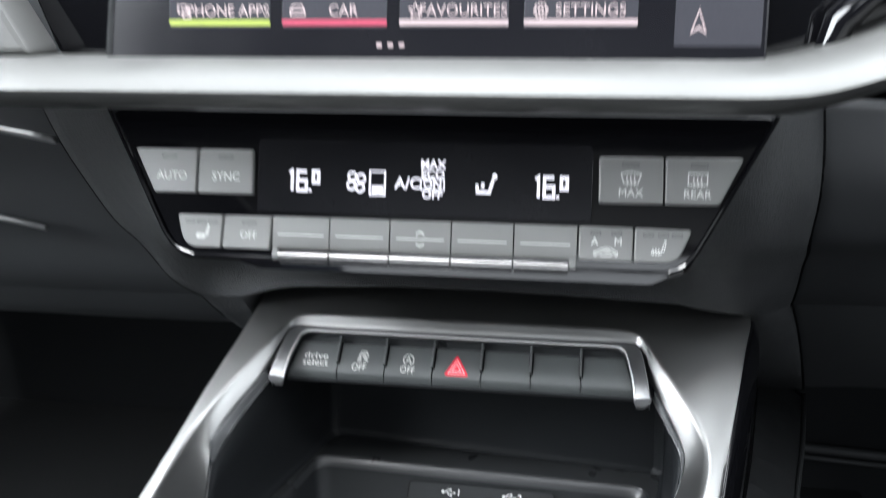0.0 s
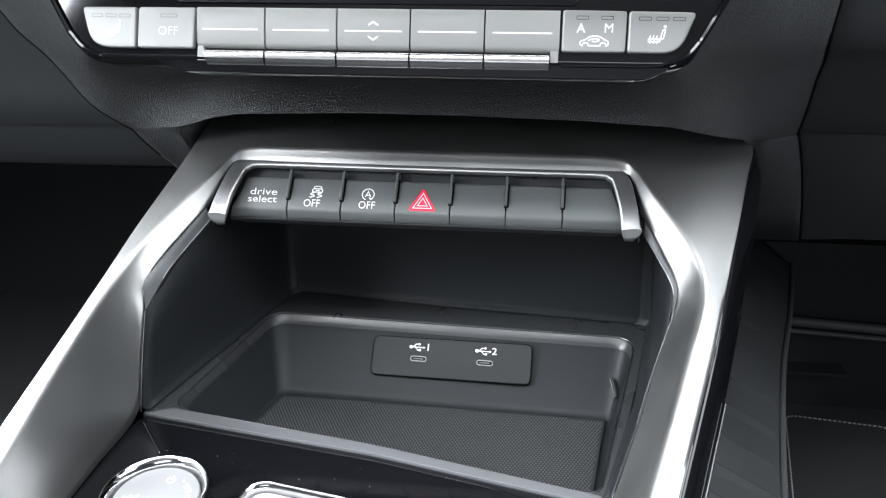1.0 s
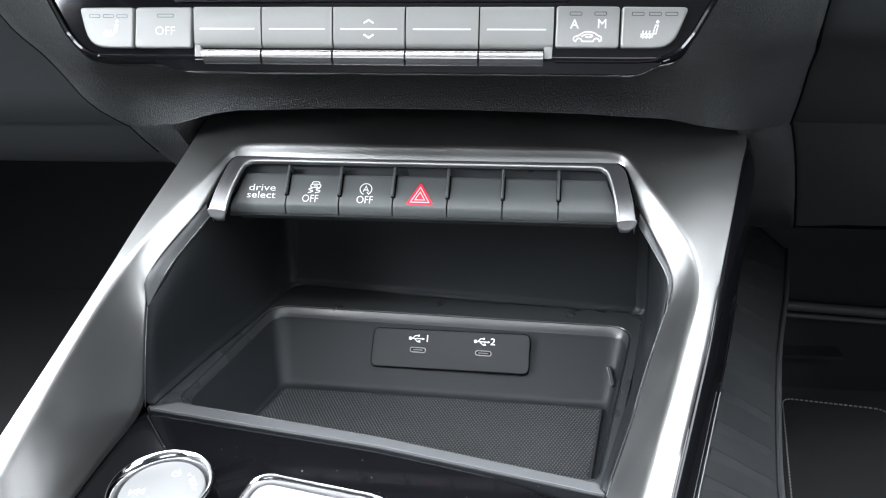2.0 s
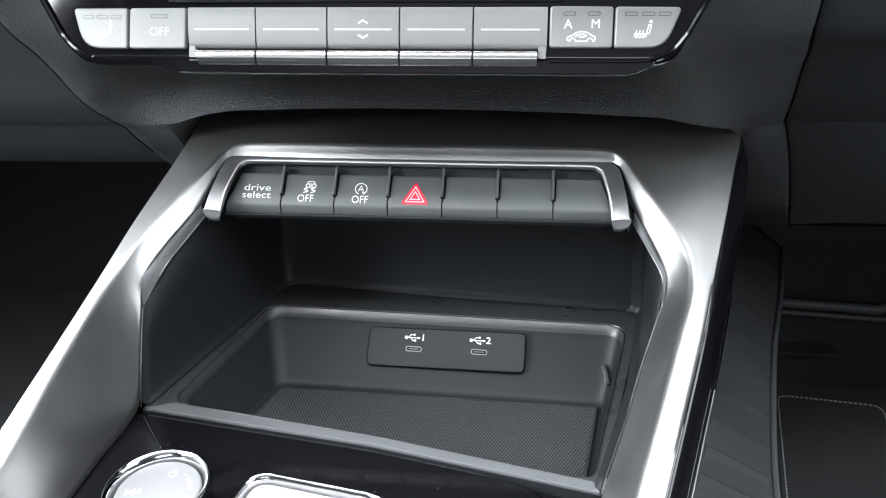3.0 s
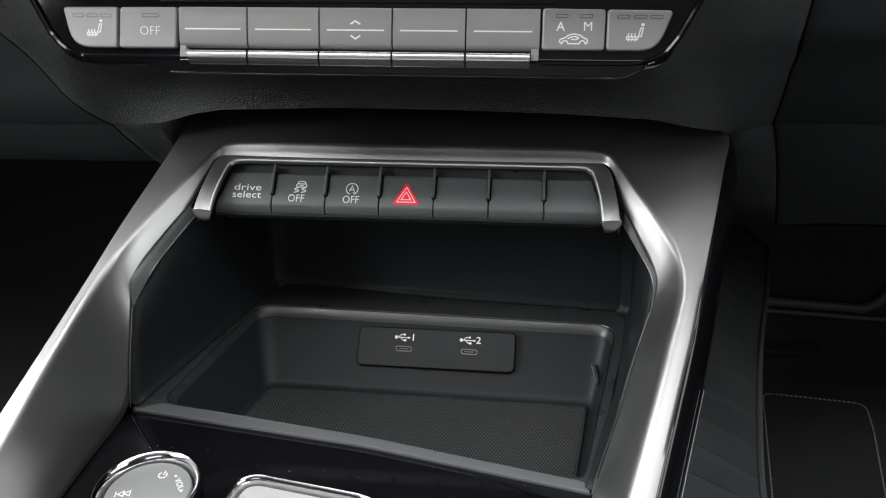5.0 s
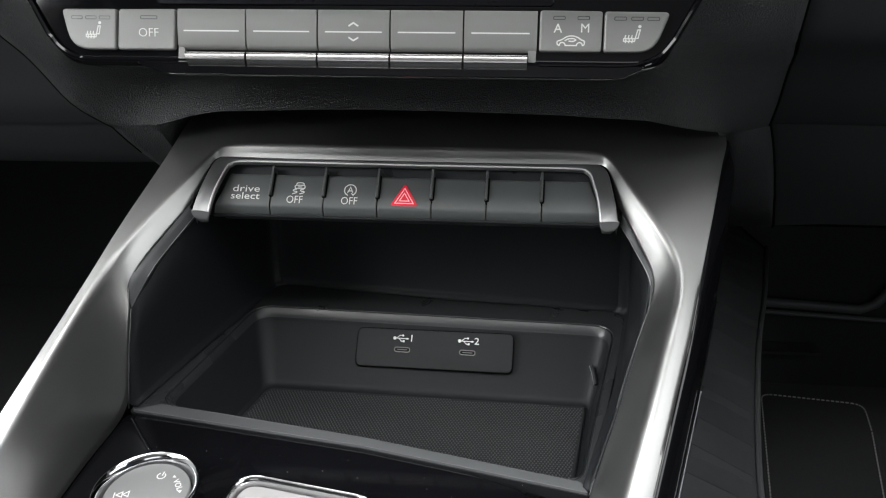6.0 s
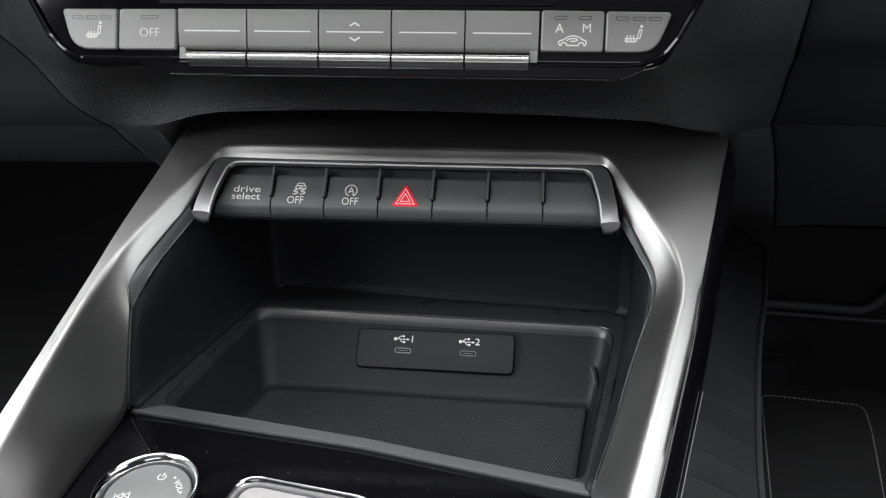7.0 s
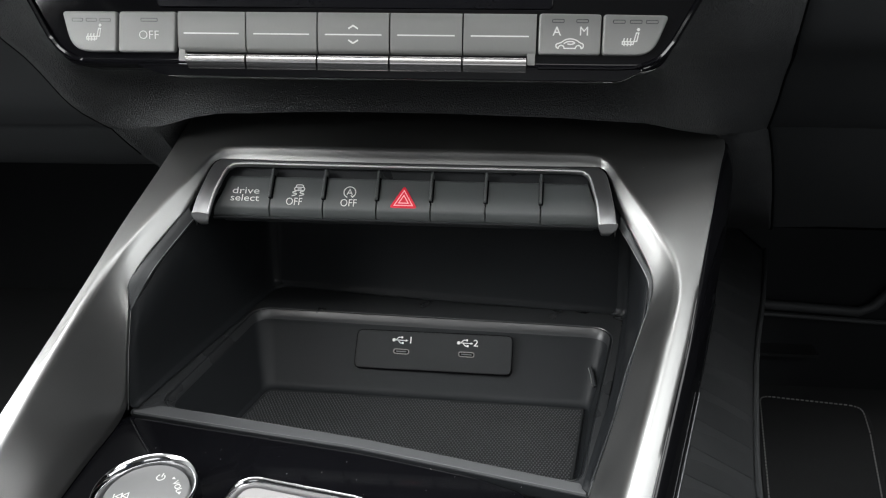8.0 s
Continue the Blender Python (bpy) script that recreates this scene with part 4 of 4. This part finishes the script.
part("airflow_symbol", bm, GLYPH, climate, flat=True)

# ---- dashboard ----
dash = thing("dashboard", "dark grained car dashboard with a silver shelf", "dashboard")
left_edge = [-0.203, -0.1942, -0.1878, -0.180, -0.1728, -0.1680, -0.1625, -0.1535, -0.1515]
right_edge = [0.166, 0.167, 0.168, 0.170, 0.176, 0.179, 0.183, 0.187, 0.188]
prof = [(-0.010, 0.655), (-0.018, 0.632), (-0.025, 0.611), (-0.033, 0.590), (-0.034, 0.5815), (0.020, 0.5765), (0.0430, 0.5640), (0.0340, 0.5475), (0.0320, 0.5432)]
plain = [(-0.010, 0.655), (-0.018, 0.632), (-0.020, 0.611), (-0.012, 0.588), (0.000, 0.5755), (0.011, 0.566), (0.022, 0.555), (0.0345, 0.5440), (0.0365, 0.5425)]
side = [-0.018, -0.018, -0.012, -0.004, 0.0025, 0.0075, 0.0125, 0.0195, 0.0215]
ease = lambda v: max(0.0, min(1.0, v)) ** 2 * (3 - 2 * max(0.0, min(1.0, v)))
LIP_X, LIP_Z = (-0.168, -0.128, -0.120, -0.108, -0.094, -0.047, 0.017, 0.077, 0.118, 0.157, 0.188), (0.5345, 0.5350, 0.5369, 0.5408, 0.5432, 0.5437, 0.5436, 0.5423, 0.5396, 0.5308, 0.5270)
cols = 73
rows = []
curve = lambda pts: smooth_line([Vector((*p, 0)) for p in pts], 3)
for p, s, m, l, r in zip(curve(prof), curve([(v, 0) for v in side]), curve(plain), curve([(v, 0) for v in left_edge]), curve([(v, 0) for v in right_edge])):
    (y0, z0), ys, (yp, zp), l, r = p.xy, s.x, m.xy, l.x, r.x
    row = []
    for k in range(cols):
        x = l + (r - l) * k / (cols - 1)
        e = max(0.0, min(1.0, (-0.128 - x) / 0.040))
        h = ease((x - 0.085) / 0.04) + max(0.0, min(1.0, (-0.122 - x) / 0.036))
        y, z = y0 + (yp - y0) * h, z0 + (zp - z0) * h
        z += (float(np.interp(x, LIP_X, LIP_Z)) - 0.5436) * ease((0.580 - z) / 0.045)
        y -= 0.006 * ease((0.566 - z) / 0.025) * ease((-0.02 - x) / 0.09) * (1 - e)
        row.append(Vector((x, y + (ys - y) * e + 9.0 * max(0.0, x - 0.125) ** 2, z)))
    rows.append(row)
# under its lower lip the skin turns forward over the console, and runs down on both flanks of it
last = rows[-1]
flank = []
for p in last:
    left, right = ease((-0.1215 - p.x) / 0.006), ease((p.x - 0.156) / 0.008)
    end = p + Vector((0, 0.05, 0.005))
    end = end.lerp(Vector((p.x + 0.026 * ease((-0.122 - p.x) / 0.046), 0.090, 0.470)), left).lerp(Vector((p.x + 0.046 * ease((p.x - 0.156) / 0.022), 0.160, 0.4285)), right)
    flank.append(end)
side_of = lambda p: ease((-0.1215 - p.x) / 0.006) + ease((p.x - 0.156) / 0.008)
for f in (0.06, 0.2, 0.35, 0.52, 0.75, 1.0):
    rows.append([p * (1 - f) ** 2 + p.lerp(q, 0.5).lerp(p + Vector(((q.x - p.x) * 0.3, 0.018, -0.025)), side_of(p)) * 2 * f * (1 - f) + q * f * f for p, q in zip(last, flank)])
part("centre_skin", sheet(rows), SKIN, dash, "grained centre section", thick=0.003)
lrow = [[p + Vector((0.0015, 0.002, 0)), p + Vector((-0.0005, 0.0075, -0.001)), p + Vector((-0.004, 0.0075, -0.001)), p + Vector((-0.03, 0.008, -0.002)), p + Vector((-0.10, 0.012, -0.004)), Vector((-0.80, p.y + 0.03, p.z - 0.01))] for p in (r[0] for r in rows[:-2])]
lrow.append([p + Vector((0, 0.004, -0.002)) for p in lrow[-1]])
lrow.append([p + Vector((0, 0.10, 0.004)) for p in lrow[-1]])
part("passenger_panel", sheet(lrow), PANEL, dash, "dark lower passenger panel", thick=0.003)
rrow = [[p + Vector((-0.0015, 0.002, 0)), p + Vector((0.0025, 0.0065, -0.001)), p + Vector((0.006, 0.0055, -0.001)), p + Vector((0.04, 0.016, -0.004)), Vector((0.80, p.y + 0.06, p.z - 0.022))] for p in (r[-1] for r in rows)]
rrow.append([p + Vector((0, 0.10, 0.004)) for p in rrow[-1]])
# black tubes laid where the seam and the crease are in shade
part("seam", tube([r[0] + Vector((-0.0002, 0.0012, 0)) for r in rows[:-3]], 0.0011, 8), GAP_SHADE, dash, "black tube painted as shade in the passenger panel's shut line")
part("seam", tube([r[-1] + Vector((0.0002, 0.0016, 0)) for r in rows], 0.0014, 8), GAP_SHADE, dash, "black tube painted as shade in the crease beside the driver panel")
part("driver_panel", sheet(rrow), PANEL, dash, "dark lower driver panel", thick=0.003)
low = [[Vector((x, y, z)) for x in (-0.80, -0.30, 0.0, 0.30, 0.80)] for y, z in ((0.16, 0.50), (0.22, 0.46), (0.35, 0.40), (0.55, 0.37))]
part("lower_cover", sheet(low), DARK, dash, thick=0.003)
for a, b in (((-0.262, -0.014, 0.6415), (-0.199, -0.0145, 0.6312)), ((-0.290, -0.004, 0.5948), (-0.220, -0.0045, 0.582))):
    part("trim_line", tube([a, b], 0.0016, 8), SILVER, dash, "silver trim line on the passenger panel")

# silver shelf under the screen
sx = [-0.80, -0.30, -0.20, -0.168, -0.10, 0.0, 0.08, 0.125, 0.150, 0.180, 0.215, 0.26]
rise = [0, 0, 0, 0, 0, 0, 0, 0.0005, 0.006, 0.018, 0.034, 0.055]
shelf_prof = [(-0.030, 0.6745), (-0.062, 0.6745), (-0.074, 0.6725), (-0.082, 0.6680), (-0.0845, 0.6640), (-0.0825, 0.6610), (-0.074, 0.6570), (-0.064, 0.6545), (-0.050, 0.6550)]
rows = []
for y, z in shelf_prof:
    rows.append(smooth_line([Vector((x, y - 0.3 * h, z + h)) for x, h in zip(sx, rise)], 4))
part("silver_shelf", sheet(rows), SHELF, dash, "satin silver shelf under the screen", thick=0.002)
part("upper_dash", box((-0.80, 0.02, 0.660), (0.80, 0.60, 0.80)), DARK, dash)
part("gloss_fascia", plate([(-0.176, 0.674), (0.33, 0.674), (0.33, 0.80), (-0.215, 0.80)], -0.004, 0.0, 0.001, 0.004), GLOSS, dash, "gloss black fascia round the screen").matrix_local = Matrix(((1, 0, 0, 0), (0, 0, -1, -0.034), (0, 1, 0, 0), (0, 0, 0, 1)))
part("fascia_scoop", tube([(0.150, -0.040, 0.672), (0.152, -0.042, 0.688), (0.166, -0.044, 0.704), (0.20, -0.046, 0.716)], 0.006, 12), GLOSS, dash)
part("fascia_scoop", tube([(0.185, -0.046, 0.690), (0.196, -0.048, 0.712), (0.22, -0.05, 0.735)], 0.005, 12), GLOSS, dash)
vent = thing("air_vent", "pale silver air vent surround beside the screen", "vent")
part("surround", plate([(-0.30, 0.6745), (-0.1740, 0.6745), (-0.2060, 0.735), (-0.30, 0.735)], -0.02, 0.0, 0.003, 0.003), SHELF, vent).matrix_local = Matrix(((1, 0, 0, 0), (0, 0, -1, -0.056), (0, 1, 0, 0), (0, 0, 0, 1)))

# ---- touchscreen ----
SCREEN = basis((0, -0.052, 0.674), (1, 0, 0), (0, 0.22, 0.975))
screen = thing("touchscreen", "glossy black touchscreen showing a row of menu tiles", "screen", SCREEN)
part("glass", plate([(-0.1415, -0.003), (0.1250, -0.003), (0.1250, 0.125), (-0.1320, 0.125)], -0.008, 0.0, 0.0012, 0.003), GLASS, screen, "black screen glass")
part("edge", tube([(-0.1420, -0.003, -0.001), (-0.1325, 0.125, -0.001)], 0.0016, 8), GREY, screen, "grey screen edge")
tiles = ((-0.1140, "PHONE APPS", UI_GREEN), (-0.0652, "CAR", UI_RED), (-0.0165, "FAVOURITES", UI_TEXT), (0.0331, "SETTINGS", UI_TEXT))
for x0, word, mat in tiles:
    t = part("tile", plate([(x0, 0.0125), (x0 + 0.0435, 0.0125), (x0 + 0.0435, 0.060), (x0, 0.060)], -0.0002, 0.0002, 0.00005, 0.0003, 2), UI_DIM, screen)
    part("tile_bar", plate([(x0, 0.0134), (x0 + 0.0435, 0.0134), (x0 + 0.0435, 0.0155), (x0, 0.0155)], 0.0, 0.0005, 0.00005, 0.0002, 2), mat, t, flat=True)
    writing(word, 0.0062, x0 + 0.0255, 0.0190, 0.0004, t, UI_TEXT)
    cx, cy = x0 / MM + 6.4, 19.0
    if word == "PHONE APPS":
        paths = [(mm((cx - 2.6, cy - 0.8), (cx + 1.0, cy - 0.8), (cx + 1.0, cy + 2.4), (cx - 2.6, cy + 2.4)), True), (mm((cx - 0.6, cy - 2.4), (cx + 2.6, cy - 2.4), (cx + 2.6, cy + 0.6), (cx - 0.6, cy + 0.6)), True)]
    elif word == "CAR":
        paths = [(mm((cx - 3.0, cy - 1.6), (cx - 3.0, cy + 0.4), (cx - 1.8, cy + 2.2), (cx + 1.8, cy + 2.2), (cx + 3.0, cy + 0.4), (cx + 3.0, cy - 1.6)), True), (mm((cx - 2.6, cy + 0.3), (cx + 2.6, cy + 0.3)), False)]
    elif word == "FAVOURITES":
        paths = [([((cx + r * math.cos(radians(90 + 36 * k))) * MM, (cy + r * math.sin(radians(90 + 36 * k))) * MM) for k, r in enumerate((2.9, 1.3) * 5)], True)]
    else:
        paths = [([((cx + r * math.cos(radians(15 * k))) * MM, (cy + r * math.sin(radians(15 * k))) * MM) for k, r in enumerate((2.7, 2.7, 2.0) * 8)], True), (arc(cx * MM, cy * MM, 0.0009, 0, 330, 11), True)]
    print_on("tile_symbol", lines(paths, 0.0006, 0.0003), t, UI_TEXT)
nav = part("nav_key", plate([(0.0905, 0.0055), (0.1225, 0.0055), (0.1225, 0.08), (0.0905, 0.08)], -0.0002, 0.0002, 0.00005, 0.0003, 2), UI_DIM, screen)
print_on("nav_arrow", lines([(mm((96.6, 10.6), (99.3, 19.0), (102.0, 10.6), (99.3, 12.4)), True)], 0.0010, 0.0003), nav, UI_TEXT)
for k in range(3):
    print_on("page_dot", plate(mm((-25.8 + 4.6 * k, 4.8), (-23.6 + 4.6 * k, 4.8), (-23.6 + 4.6 * k, 6.3), (-25.8 + 4.6 * k, 6.3)), 0, 0.0003, 0.00002, 0.0002, 2), screen, UI_TEXT)

# ---- driver footwell ----
fm = thing("floor_mat", "black velour floor mat with stitched edge", "floor mat")
corner = [(0.353, 0.4230), (0.4760, 0.4090), (0.4640, 0.355), (0.300, -0.20), (0.205, -0.20), (0.314, 0.2552)]
pm = fillet(ccw([Vector(p) for p in corner]), [0.030, 0.03, 0.05, 0.03, 0.02, 0.02], 6)
bm = bmesh.new()
rings(bm, [flat_at(pm, FLOOR + 0.001), flat_at(pm, FLOOR + 0.007), flat_at(inset(pm, 0.002), FLOOR + 0.009)], cap_first=True)
part("velour", bm, CARPET, fm)
line = inset(pm, 0.006)
bm = bmesh.new()
for i in range(len(line)):
    a, b = line[i - 1], line[i]
    L = (b - a).length
    n = max(1, int(L / 0.005))
    for k in range(n):
        p, q = a.lerp(b, (k + 0.1) / n), a.lerp(b, (k + 0.7) / n)
        if (q - p).length > 0.0008:
            tube([(p.x, p.y, FLOOR + 0.0096), (q.x, q.y, FLOOR + 0.0096)], 0.0008, 5, bm=bm)
tagged(part("stitch", bm, STITCH, fm), kind="stuff")
rest = thing("footwell_crossbar", "dull metal crossbar at the back of the footwell", "bar")
part("bar", tube([(0.30, 0.44, 0.210), (0.345, 0.44, 0.210), (0.455, 0.44, 0.204), (0.47, 0.44, 0.212), (0.485, 0.44, 0.235)], 0.0055, 10), PLASTIC, rest)
part("lower_bar", tube([(0.30, 0.44, 0.198), (0.352, 0.44, 0.1975), (0.52, 0.44, 0.189)], 0.0028, 8), PLASTIC, rest)
part("back_board", box((0.28, 0.452, FLOOR), (0.84, 0.47, 0.30)), DARK, rest)
part("step", box((0.30, 0.430, 0.146), (0.42, 0.452, 0.150)), RIB, rest)

# ---- dust ----
specks = random.Random(4)
bm = bmesh.new()


def speck(p, r):
    bmesh.ops.create_icosphere(bm, subdivisions=1, radius=r, matrix=Matrix.Translation(p))


for _ in range(46):
    speck((specks.uniform(-0.12, 0.06), specks.uniform(-0.105, -0.074), GLOSS_Z + 0.0001), specks.choice((0.00007, 0.0001, 0.00015)))
speck((0.0088, 0.0668, LEDGE + 0.001), 0.0004)
for p in ((0.1271, -0.0005, 0.5102), (0.1382, 0.0027, 0.5106), (0.1355, 0.0036, 0.5113), (0.1386, -0.0116, 0.5036), (0.1155, 0.0210, 0.5215), (0.1155, 0.0012, 0.5123), (0.1024, -0.0871, 0.4569), (0.1020, -0.0662, 0.4463)):
    speck(p, specks.choice((0.0001, 0.00014, 0.0002)))
tagged(part("dust_specks", bm, DUST), "fine pale dust specks on the gloss panel", "dust", kind="stuff")
